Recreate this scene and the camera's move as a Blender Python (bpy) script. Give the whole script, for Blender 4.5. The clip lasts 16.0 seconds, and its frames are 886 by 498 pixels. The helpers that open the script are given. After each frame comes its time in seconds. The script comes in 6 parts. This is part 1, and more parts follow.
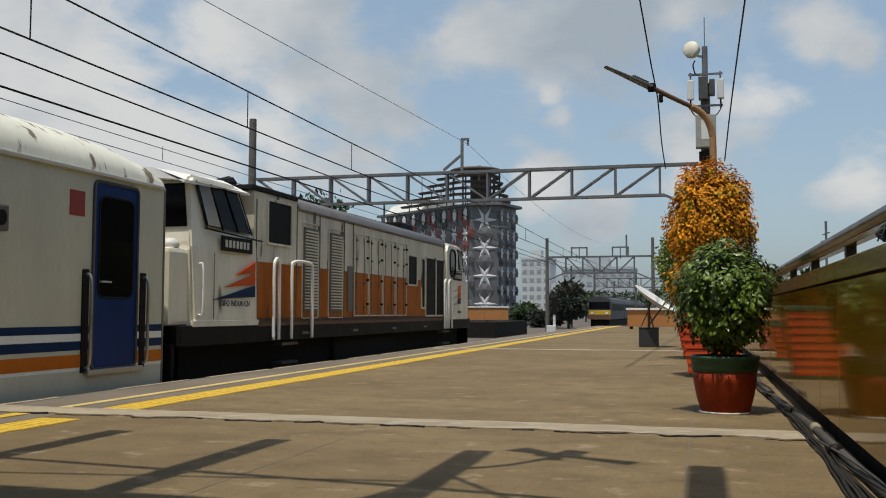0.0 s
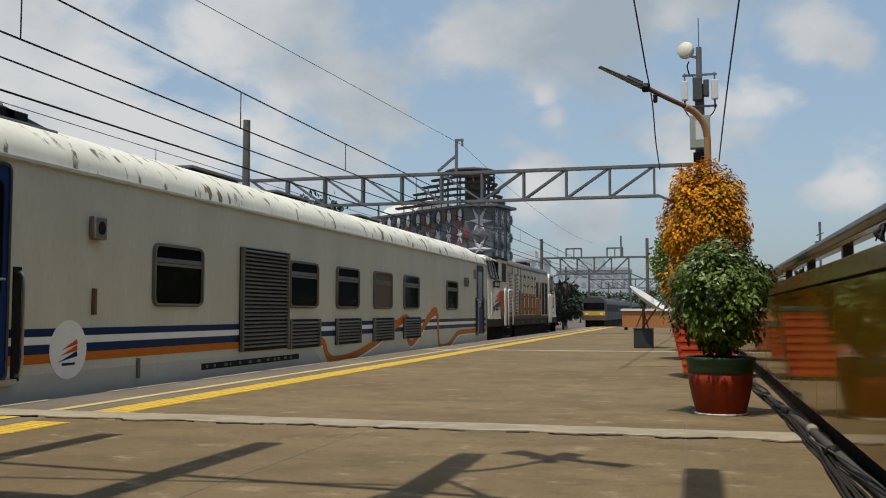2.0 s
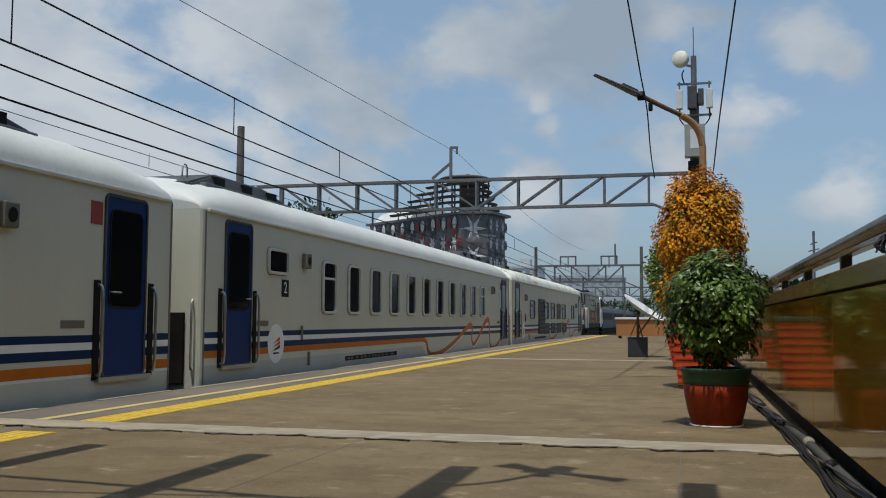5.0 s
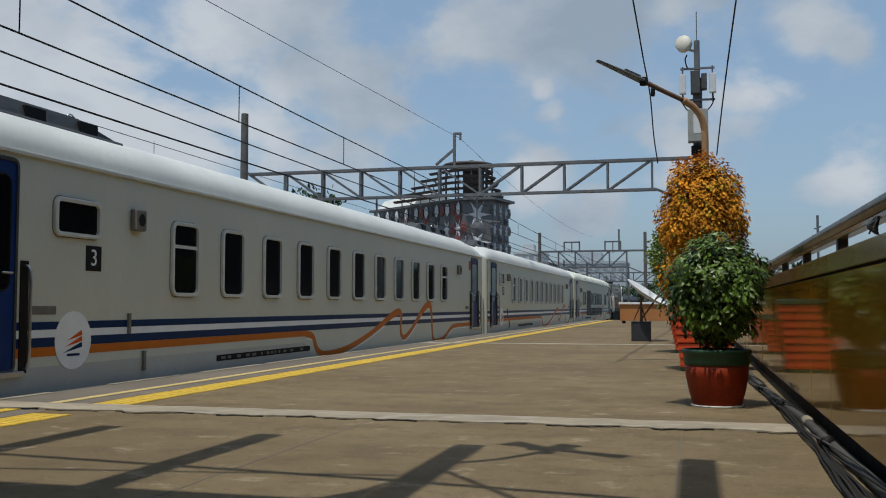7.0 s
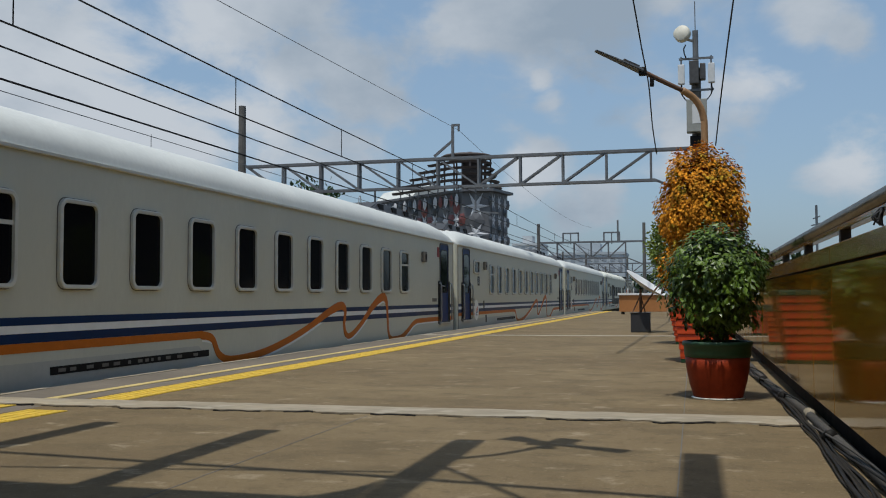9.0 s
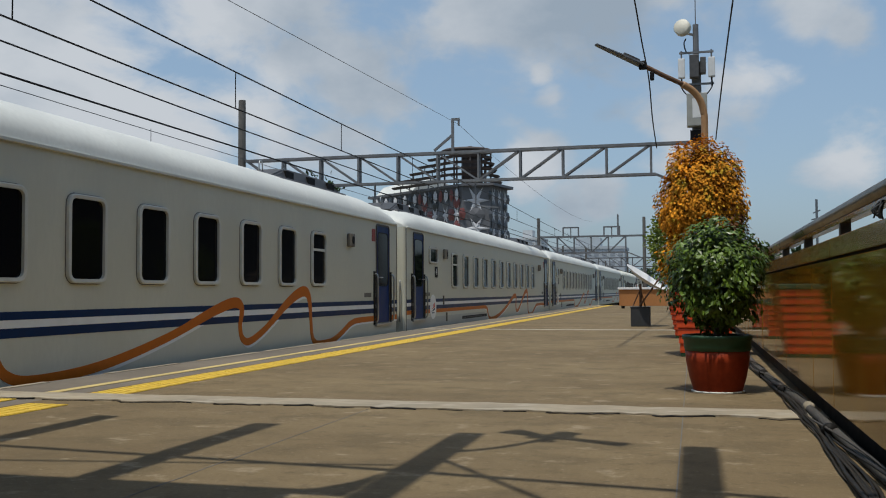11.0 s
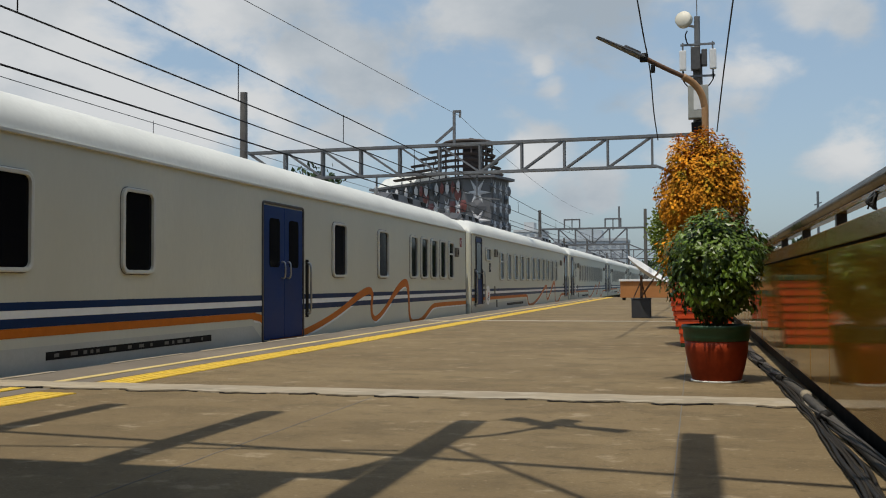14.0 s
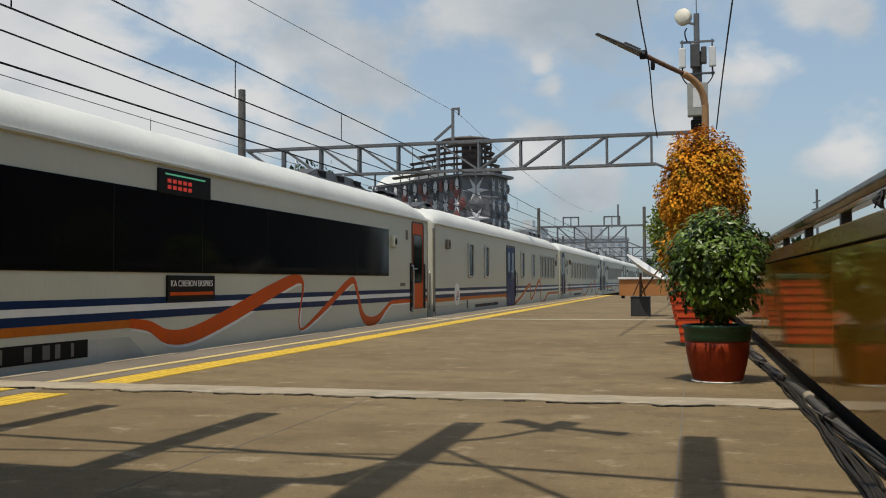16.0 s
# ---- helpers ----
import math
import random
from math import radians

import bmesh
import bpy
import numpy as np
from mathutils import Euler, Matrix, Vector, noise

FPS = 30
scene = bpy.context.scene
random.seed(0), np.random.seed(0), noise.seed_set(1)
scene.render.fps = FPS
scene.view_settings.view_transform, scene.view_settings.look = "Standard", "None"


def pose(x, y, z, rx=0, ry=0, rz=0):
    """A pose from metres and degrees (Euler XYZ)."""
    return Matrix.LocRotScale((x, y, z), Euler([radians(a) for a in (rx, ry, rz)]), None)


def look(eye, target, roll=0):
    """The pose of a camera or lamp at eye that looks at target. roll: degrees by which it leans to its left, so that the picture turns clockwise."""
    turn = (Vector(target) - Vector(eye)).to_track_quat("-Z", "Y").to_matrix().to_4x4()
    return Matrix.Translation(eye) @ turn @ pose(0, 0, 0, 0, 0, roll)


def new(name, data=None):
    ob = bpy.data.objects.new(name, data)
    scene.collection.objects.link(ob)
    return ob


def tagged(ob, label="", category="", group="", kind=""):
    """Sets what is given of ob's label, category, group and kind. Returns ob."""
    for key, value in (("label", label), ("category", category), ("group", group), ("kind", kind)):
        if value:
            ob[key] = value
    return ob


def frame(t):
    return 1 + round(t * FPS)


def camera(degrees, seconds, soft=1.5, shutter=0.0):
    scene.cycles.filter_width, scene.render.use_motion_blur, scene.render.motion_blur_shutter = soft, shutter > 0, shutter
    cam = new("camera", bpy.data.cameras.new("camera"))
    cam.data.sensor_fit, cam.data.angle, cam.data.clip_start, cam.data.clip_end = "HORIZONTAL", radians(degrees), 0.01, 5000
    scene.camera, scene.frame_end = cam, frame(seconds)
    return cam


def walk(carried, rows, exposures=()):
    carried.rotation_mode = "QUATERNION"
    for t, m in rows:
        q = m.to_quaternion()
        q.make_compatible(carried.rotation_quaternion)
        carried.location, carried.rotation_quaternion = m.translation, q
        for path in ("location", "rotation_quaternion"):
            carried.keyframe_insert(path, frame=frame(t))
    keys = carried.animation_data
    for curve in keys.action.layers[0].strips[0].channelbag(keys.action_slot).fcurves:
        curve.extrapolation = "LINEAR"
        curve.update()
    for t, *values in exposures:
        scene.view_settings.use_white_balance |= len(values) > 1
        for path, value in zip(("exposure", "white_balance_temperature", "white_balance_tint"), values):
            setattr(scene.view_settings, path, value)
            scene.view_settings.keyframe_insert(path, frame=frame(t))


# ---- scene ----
def aim(x, y, z, yaw, tilt, roll):
    """A hand-held view: yaw to the left of the tracks, tilt upwards, roll."""
    return pose(x, y, z, 90 + tilt, 0, yaw) @ pose(0, 0, 0, 0, 0, roll)


EYE = 0.80
cam = camera(49.5, 16.0, soft=1.05)
HELD = [
    (0, 15.045, 3.709, 0.141, -0.002, -0.02, 0.005),
    (0.5, 14.83, 3.747, 0.078, -0.001, -0.041, 0.004),
    (1, 14.721, 3.753, -0.009, 0.005, -0.035, 0.001),
    (1.5, 14.672, 3.744, 0.062, -0.003, -0.005, 0.004),
    (2, 14.725, 3.779, 0.03, -0.01, 0.04, 0.006),
    (2.5, 14.79, 3.901, 0.033, -0.011, 0.066, 0.013),
    (3, 14.73, 4.18, 0.112, -0.016, 0.109, 0.02),
    (3.5, 14.571, 4.486, 0.257, -0.025, 0.157, 0.021),
    (4, 14.389, 4.487, 0.307, -0.03, 0.184, 0.026),
    (6.5, 14.503, 3.546, 0.101, -0.002, 0.006, 0.005),
    (7, 14.613, 3.4, -0, -0, 0, -0),
    (7.5, 14.643, 3.214, -0.051, -0.001, 0.004, 0.007),
    (8, 14.637, 3.1, -0.132, -0.006, 0.032, 0.005),
    (8.5, 14.626, 2.991, -0.183, -0.008, 0.037, 0.009),
    (9, 14.546, 2.9, -0.286, -0.012, 0.065, 0.012),
    (11.5, 14.561, 2.482, -0.316, -0.01, 0.065, 0.005),
    (12, 14.595, 2.378, -0.274, -0.007, 0.031, 0.003),
    (12.5, 14.628, 2.268, -0.281, -0.001, -0.006, 0.002),
    (13, 14.645, 2.198, -0.331, 0.006, -0.026, 0),
    (13.5, 14.629, 2.15, -0.318, 0.004, -0.028, -0.002),
    (14, 14.628, 2.097, -0.305, 0.003, -0.028, -0.005),
    (14.5, 14.628, 2.054, -0.297, -0.001, -0.016, -0.002),
    (15, 14.634, 2.033, -0.277, -0.004, 0.012, -0.003),
    (15.5, 14.623, 1.993, -0.283, -0.005, 0.04, 0.003),
    (16, 14.561, 1.959, -0.286, -0.013, 0.071, 0.007),
]
walk(cam, [(t, aim(x, y, EYE + z, yaw, tilt, roll)) for t, yaw, tilt, roll, x, y, z in HELD],
     exposures=[(0.0, -0.12, 6600, 11), (2.5, -0.12, 6480, 11), (3.5, -0.27, 6100, 10), (7.5, -0.32, 5980, 10), (9.2, -0.32, 5980, 10), (12.5, -0.18, 6330, 11), (16.0, -0.08, 6600, 11)])

# ---- light: high noon sun, bright broken cloud ----
SUN_WAY = Vector((-0.06, -0.27, 1.0)).normalized()
world = bpy.data.worlds.new("sky")
scene.world = world
world.use_nodes = True
W = world.node_tree
W.nodes.clear()


def wnode(kind, **values):
    n = W.nodes.new(kind)
    for k, v in values.items():
        n.inputs[k].default_value = v
    return n


sky = W.nodes.new("ShaderNodeTexSky")
sky.sky_type = "NISHITA"
sky.sun_disc = False
sky.sun_elevation = math.asin(SUN_WAY.z)
sky.sun_rotation = math.atan2(SUN_WAY.x, SUN_WAY.y)
sky.air_density, sky.dust_density, sky.ozone_density = 1.0, 2.6, 1.0
coords = W.nodes.new("ShaderNodeTexCoord")


def wmath(op, a, b):
    n = W.nodes.new("ShaderNodeMath")
    n.operation = op
    for i, v in ((0, a), (1, b)):
        if hasattr(v, "is_linked"):
            W.links.new(v, n.inputs[i])
        else:
            n.inputs[i].default_value = v
    return n.outputs[0]


def wnoise(scale, detail, rough, distort=0.0, stretch=(1, 1, 1.6)):
    m = wnode("ShaderNodeMapping", Scale=stretch)
    W.links.new(coords.outputs["Generated"], m.inputs["Vector"])
    n = wnode("ShaderNodeTexNoise", Scale=scale, Detail=detail, Roughness=rough, Distortion=distort)
    W.links.new(m.outputs[0], n.inputs["Vector"])
    return n.outputs["Fac"]


# the larger clouds: way to the middle, breadth, whiteness
CLOUDS = (
    (-0.575, 0.785, 0.232, 0.200, 1.00),
    (-0.409, 0.868, 0.282, 0.200, 0.78),
    (-0.325, 0.918, 0.226, 0.115, 0.62),
    (-0.502, 0.848, 0.169, 0.100, 0.90),
    (-0.414, 0.894, 0.171, 0.055, 1.05),
    (-0.214, 0.936, 0.279, 0.080, 0.92),
    (-0.155, 0.947, 0.280, 0.100, 0.55),
    (-0.087, 0.953, 0.289, 0.130, 0.50),
    (-0.133, 0.972, 0.195, 0.030, 1.00),
    (-0.146, 0.964, 0.223, 0.022, 0.90),
    (-0.013, 0.987, 0.159, 0.065, 1.00),
    (0.055, 0.976, 0.208, 0.055, 0.95),
    (0.149, 0.979, 0.130, 0.052, 1.00),
    (-0.165, 0.976, 0.142, 0.048, 1.00),
    (0.109, 0.958, 0.264, 0.052, 0.74),
    (0.144, 0.959, 0.245, 0.038, 0.76),
    (-0.021, 0.955, 0.295, 0.050, 1.00),
    (-0.093, 0.991, 0.094, 0.034, 0.70),
    (-0.122, 0.989, 0.083, 0.034, 0.70),
)
heap, lit = None, None
for cx, cy, cz, breadth, white in CLOUDS:
    d = W.nodes.new("ShaderNodeVectorMath")
    d.operation = "DISTANCE"
    W.links.new(coords.outputs["Generated"], d.inputs[0])
    d.inputs[1].default_value = (cx, cy, cz)
    near = wmath("SUBTRACT", 1.0, wmath("DIVIDE", d.outputs["Value"], breadth * (1.38 if cx < -0.03 else 1.12)))
    heap = near if heap is None else wmath("MAXIMUM", heap, near)
    glow = wmath("MULTIPLY", wmath("MAXIMUM", near, 0.0), white - 0.75)
    lit = glow if lit is None else wmath("ADD", lit, glow)
broad = wmath("MULTIPLY", wmath("SUBTRACT", wnoise(2.2, 3, 0.5), 0.56), 1.3)
heap = wmath("MAXIMUM", heap, broad)
ragged = wmath("MULTIPLY", wmath("SUBTRACT", wnoise(9.0, 9, 0.56, 0.25), 0.5), 2.3)
cover = W.nodes.new("ShaderNodeMapRange")
cover.interpolation_type = "SMOOTHSTEP"
cover.inputs["From Min"].default_value, cover.inputs["From Max"].default_value, cover.inputs["To Max"].default_value = 0.27, 0.86, 0.95
W.links.new(wmath("ADD", heap, ragged), cover.inputs["Value"])
tone = W.nodes.new("ShaderNodeValToRGB")
tone.color_ramp.elements[0].position, tone.color_ramp.elements[1].position = 0.30, 0.72
tone.color_ramp.elements[0].color = (0.46, 0.54, 0.61, 1)
tone.color_ramp.elements[1].color = (0.86, 0.88, 0.88, 1)
W.links.new(wmath("ADD", wnoise(6.0, 6, 0.55), wmath("MULTIPLY", lit, 0.9)), tone.inputs["Fac"])
clear = wnode("ShaderNodeBackground", Strength=0.145)
cloud = wnode("ShaderNodeBackground", Strength=0.82)
W.links.new(sky.outputs[0], clear.inputs["Color"])
W.links.new(tone.outputs[0], cloud.inputs["Color"])
veil = wnode("ShaderNodeBackground", Color=(0.45, 0.64, 0.77, 1.0), Strength=0.88)
thin = W.nodes.new("ShaderNodeMixShader")
thin.inputs[0].default_value = 0.42
W.links.new(clear.outputs[0], thin.inputs[1])
W.links.new(veil.outputs[0], thin.inputs[2])
both = W.nodes.new("ShaderNodeMixShader")
W.links.new(cover.outputs[0], both.inputs[0])
W.links.new(thin.outputs[0], both.inputs[1])
W.links.new(cloud.outputs[0], both.inputs[2])
last = W.nodes.new("ShaderNodeOutputWorld")
W.links.new(both.outputs[0], last.inputs["Surface"])

sun = new("sun", bpy.data.lights.new("sun", "SUN"))
sun.data.energy, sun.data.angle, sun.data.color = 4.0, radians(0.55), (1.0, 0.93, 0.80)
sun.matrix_world = look(SUN_WAY * 60, (0, 0, 0))


# ---- materials ----
def paint(name, color, rough=0.6, metal=0.0, vary=0.12, scale=6.0, fine=60.0, bump=0.05, spot=None, spots=0.62,
          spot_scale=2.5, piece=0.0, coat=0.0, streak=1.0, stretch=1.0):
    """A surface with broad stains, fine grain and relief; spot: a second colour that shows in worn patches."""
    m = bpy.data.materials.new(name)
    m.use_nodes = True
    t = m.node_tree
    b = t.nodes["Principled BSDF"]
    b.inputs["Metallic"].default_value = metal
    b.inputs["Coat Weight"].default_value = coat
    link = t.links.new
    co = t.nodes.new("ShaderNodeTexCoord")
    mp = t.nodes.new("ShaderNodeMapping")
    mp.inputs["Scale"].default_value = (stretch, 1, streak)
    link(co.outputs["Object"], mp.inputs["Vector"])

    def grain(s, detail=5.0):
        n = t.nodes.new("ShaderNodeTexNoise")
        n.inputs["Scale"].default_value, n.inputs["Detail"].default_value = s, detail
        link(mp.outputs[0], n.inputs["Vector"])
        return n.outputs["Fac"]

    def mixed(fac, a, c):
        n = t.nodes.new("ShaderNodeMix")
        n.data_type = "RGBA"
        for i, v in ((0, fac), (6, a), (7, c)):
            if hasattr(v, "is_linked"):
                link(v, n.inputs[i])
            else:
                n.inputs[i].default_value = v
        return n.outputs[2]

    def ranged(v, lo, hi, a=0.0, c=1.0):
        n = t.nodes.new("ShaderNodeMapRange")
        for k, x in (("From Min", lo), ("From Max", hi), ("To Min", a), ("To Max", c)):
            n.inputs[k].default_value = x
        link(v, n.inputs["Value"])
        return n.outputs[0]

    dark = (*[c * (1 - vary) for c in color], 1)
    pale = (*[min(1, c * (1 + vary)) for c in color], 1)
    broad, small = grain(scale), grain(fine, 3.0)
    col = mixed(ranged(broad, 0.3, 0.7), dark, pale)
    col = mixed(ranged(small, 0.35, 0.75, 0, 0.5), col, (*[c * (1 - 1.4 * vary) for c in color], 1))
    if spot:
        col = mixed(ranged(grain(spot_scale, 8.0), spots, spots + 0.06), col, (*spot, 1))
    if piece:
        info = t.nodes.new("ShaderNodeNewGeometry")
        col = mixed(ranged(info.outputs["Random Per Island"], 0, 1, 0, piece), col, (*[c * 0.35 for c in color], 1))
    link(col, b.inputs["Base Color"])
    link(ranged(broad, 0.25, 0.75, max(0.02, rough - 0.08), min(1, rough + 0.08)), b.inputs["Roughness"])
    if bump:
        n = t.nodes.new("ShaderNodeBump")
        n.inputs["Strength"].default_value, n.inputs["Distance"].default_value = bump, 0.02
        link(small, n.inputs["Height"])
        link(n.outputs[0], b.inputs["Normal"])
    return m


CREAM = paint("cream_paint", (0.55, 0.545, 0.445), 0.42, vary=0.06, scale=1.2, fine=25, bump=0.02, streak=0.35)
OLD_CREAM = paint("old_cream_paint", (0.54, 0.53, 0.42), 0.5, vary=0.12, scale=1.4, fine=20, bump=0.03, streak=0.3)
ROOF = paint("roof_paint", (0.58, 0.59, 0.55), 0.55, vary=0.10, scale=0.9, fine=18, bump=0.03)
OLD_ROOF = paint("peeling_roof_paint", (0.70, 0.70, 0.60), 0.62, vary=0.12, scale=1.1, fine=14, bump=0.08,
                 spot=(0.15, 0.12, 0.065), spots=0.585, spot_scale=6.5, streak=0.35, stretch=0.6)
GREY_BAND = paint("grey_paint", (0.44, 0.44, 0.39), 0.5, vary=0.1, scale=1.5, fine=20, bump=0.02)
WHITE = paint("white_paint", (0.78, 0.78, 0.75), 0.45, vary=0.05, fine=30, bump=0.02)
NAVY = paint("navy_paint", (0.004, 0.024, 0.082), 0.4, vary=0.1, fine=30, bump=0.02)
BLUE = paint("blue_door_paint", (0.008, 0.030, 0.125), 0.42, vary=0.15, scale=3, fine=30, bump=0.03)
ORANGE = paint("orange_paint", (0.60, 0.088, 0.008), 0.42, vary=0.1, fine=30, bump=0.02)
RIBBON = paint("ribbon_paint", (0.50, 0.135, 0.012), 0.42, vary=0.1, fine=30, bump=0.02)
LOCO_ORANGE = paint("loco_orange", (0.40, 0.112, 0.009), 0.5, vary=0.32, scale=2.2, fine=12, bump=0.05, spot=(0.16, 0.055, 0.015), spots=0.61, spot_scale=3.0, streak=0.25)
LOCO_CREAM = paint("loco_cream", (0.74, 0.71, 0.59), 0.5, vary=0.14, scale=2, fine=14, bump=0.05, spot=(0.25, 0.19, 0.10), spots=0.68, streak=0.3)
LOCO_HOOD = paint("loco_hood_cream", (0.64, 0.60, 0.48), 0.55, vary=0.22, scale=2.4, fine=14, bump=0.06, spot=(0.09, 0.065, 0.04), spots=0.60, spot_scale=3.2, streak=0.22)
LOCO_GREY = paint("loco_grey", (0.115, 0.115, 0.12), 0.6, vary=0.2, scale=2, fine=14, bump=0.05)
BLACK = paint("black_paint", (0.012, 0.011, 0.010), 0.6, vary=0.3, fine=30, bump=0.04)
GRIME = paint("underframe_grime", (0.018, 0.015, 0.012), 0.8, vary=0.35, scale=3, fine=20, bump=0.1)
RED = paint("red_sign", (0.28, 0.03, 0.02), 0.5, vary=0.1, bump=0.01)
RIM = paint("grey_window_rim", (0.56, 0.56, 0.50), 0.5, vary=0.08, fine=40, bump=0.02)
LOUVRE = paint("dusty_louvre", (0.15, 0.135, 0.11), 0.65, vary=0.2, scale=3, fine=25, bump=0.05)
STEEL = paint("brushed_steel", (0.45, 0.45, 0.44), 0.35, metal=0.9, vary=0.1, fine=60, bump=0.02)
DARK_STEEL = paint("dark_steel", (0.09, 0.085, 0.08), 0.5, metal=0.6, vary=0.25, fine=40, bump=0.05)
GALV = paint("galvanised_steel", (0.14, 0.145, 0.15), 0.65, metal=0.2, vary=0.2, scale=4, fine=30, bump=0.04)
DULL_RAIL = paint("weathered_handrail", (0.30, 0.27, 0.225), 0.32, metal=0.9, vary=0.15, fine=40, bump=0.02)
CABINET = paint("cabinet_grey", (0.30, 0.30, 0.265), 0.6, vary=0.12, scale=3, fine=30, bump=0.03)
DRUM = paint("drum_cream", (0.58, 0.55, 0.45), 0.55, vary=0.08, scale=3, fine=30, bump=0.02)
RUST = paint("rusty_steel", (0.14, 0.075, 0.04), 0.8, vary=0.3, scale=4, fine=20, bump=0.1)
RAIL = paint("rail_head", (0.30, 0.27, 0.24), 0.3, metal=0.9, vary=0.2, bump=0.03)
BALLAST = paint("ballast", (0.12, 0.10, 0.085), 0.95, vary=0.5, scale=9, fine=24, bump=0.9)
GROUND = paint("dry_ground", (0.13, 0.12, 0.085), 0.95, vary=0.35, scale=0.05, fine=2, bump=0.3)


def worn_concrete(name, base, stain, scuff):
    """Broom-finished slab: broad stains, patches, pale scuffs, dark specks and grit."""
    m = bpy.data.materials.new(name)
    m.use_nodes = True
    t = m.node_tree
    b = t.nodes["Principled BSDF"]
    b.inputs["Specular IOR Level"].default_value = 0.2
    co = t.nodes.new("ShaderNodeTexCoord")

    def grain(s, detail, rough=0.55, stretch=(1, 1, 1)):
        mp = t.nodes.new("ShaderNodeMapping")
        mp.inputs["Scale"].default_value = stretch
        t.links.new(co.outputs["Object"], mp.inputs["Vector"])
        n = t.nodes.new("ShaderNodeTexNoise")
        n.inputs["Scale"].default_value, n.inputs["Detail"].default_value, n.inputs["Roughness"].default_value = s, detail, rough
        t.links.new(mp.outputs[0], n.inputs["Vector"])
        return n.outputs["Fac"]

    def ranged(v, lo, hi, top=1.0):
        n = t.nodes.new("ShaderNodeMapRange")
        n.inputs["From Min"].default_value, n.inputs["From Max"].default_value, n.inputs["To Max"].default_value = lo, hi, top
        t.links.new(v, n.inputs["Value"])
        return n.outputs[0]

    def mixed(fac, a, c):
        n = t.nodes.new("ShaderNodeMix")
        n.data_type = "RGBA"
        t.links.new(fac, n.inputs[0])
        for i, v in ((6, a), (7, c)):
            if hasattr(v, "is_linked"):
                t.links.new(v, n.inputs[i])
            else:
                n.inputs[i].default_value = (*v, 1)
        return n.outputs[2]

    grit = grain(70, 4, 0.7)
    col = mixed(ranged(grain(0.55, 6, 0.6, (0.6, 1, 1)), 0.36, 0.64), base, stain)
    col = mixed(ranged(grain(2.6, 7, 0.62, (0.8, 1, 1)), 0.48, 0.62, 0.8), col, [c * 0.62 for c in base])
    col = mixed(ranged(grain(4.2, 8, 0.65, (0.8, 1, 1)), 0.585, 0.66, 0.75), col, scuff)
    col = mixed(ranged(grain(11, 6, 0.7), 0.54, 0.66, 0.6), col, [c * 0.5 for c in base])
    col = mixed(ranged(grit, 0.42, 0.72, 0.45), col, [c * 0.45 for c in base])
    col = mixed(ranged(grain(38, 3, 0.6), 0.62, 0.70, 0.6), col, scuff)
    t.links.new(col, b.inputs["Base Color"])
    b.inputs["Roughness"].default_value = 0.85
    n = t.nodes.new("ShaderNodeBump")
    n.inputs["Strength"].default_value, n.inputs["Distance"].default_value = 0.35, 0.02
    t.links.new(grit, n.inputs["Height"])
    t.links.new(n.outputs[0], b.inputs["Normal"])
    return m


CONCRETE = worn_concrete("worn_concrete", (0.202, 0.150, 0.080), (0.140, 0.101, 0.053), (0.30, 0.24, 0.155))
COPING = paint("edge_concrete", (0.145, 0.122, 0.092), 0.85, vary=0.2, scale=0.8, fine=9, bump=0.15)
MORTAR = paint("pale_mortar", (0.29, 0.245, 0.170), 0.9, vary=0.26, scale=2.2, fine=16, bump=0.5, spot=(0.31, 0.27, 0.20), spots=0.54, spot_scale=5.0, stretch=0.6)
PALE_MORTAR = paint("fresh_mortar", (0.36, 0.32, 0.25), 0.9, vary=0.2, scale=2.2, fine=16, bump=0.4)
POST_CONC = paint("post_concrete", (0.12, 0.112, 0.10), 0.85, vary=0.25, scale=3, fine=20, bump=0.1)
YELLOW = paint("yellow_tactile", (0.60, 0.40, 0.035), 0.65, vary=0.14, scale=3, fine=20, bump=0.1, spot=(0.40, 0.29, 0.10), spots=0.64)
OLD_LINE = paint("faded_line", (0.50, 0.385, 0.15), 0.75, vary=0.18, scale=3, fine=20, bump=0.1)
PANEL = paint("glossy_brown_panel", (0.255, 0.124, 0.010), 0.06, vary=0.34, scale=0.8, fine=30, bump=0.003)
PANEL_TOP = paint("brown_cap_panel", (0.185, 0.108, 0.022), 0.25, vary=0.16, scale=0.9, fine=30, bump=0.015, coat=0.3)
TERRA = paint("red_pot_paint", (0.235, 0.032, 0.009), 0.45, vary=0.22, scale=5, fine=30, bump=0.0)
POT_GREEN = paint("green_pot_band", (0.017, 0.062, 0.024), 0.5, vary=0.2, scale=5, fine=30, bump=0.08)
PLANTER_RED = paint("planter_red", (0.62, 0.075, 0.018), 0.38, vary=0.16, scale=5, fine=30, bump=0.06)
SOIL = paint("soil", (0.05, 0.032, 0.02), 1.0, vary=0.4, fine=40, bump=0.8)
BARK = paint("bark", (0.09, 0.065, 0.045), 0.9, vary=0.3, scale=8, fine=40, bump=0.5)
LEAF = paint("green_leaf", (0.112, 0.185, 0.012), 0.38, vary=0.35, scale=7, fine=40, bump=0.03, piece=0.95)
ORANGE_LEAF = paint("orange_leaf", (0.74, 0.30, 0.018), 0.8, vary=0.3, scale=4, fine=40, bump=0.05, piece=0.8, spot=(0.50, 0.36, 0.03), spots=0.56, spot_scale=5.0)
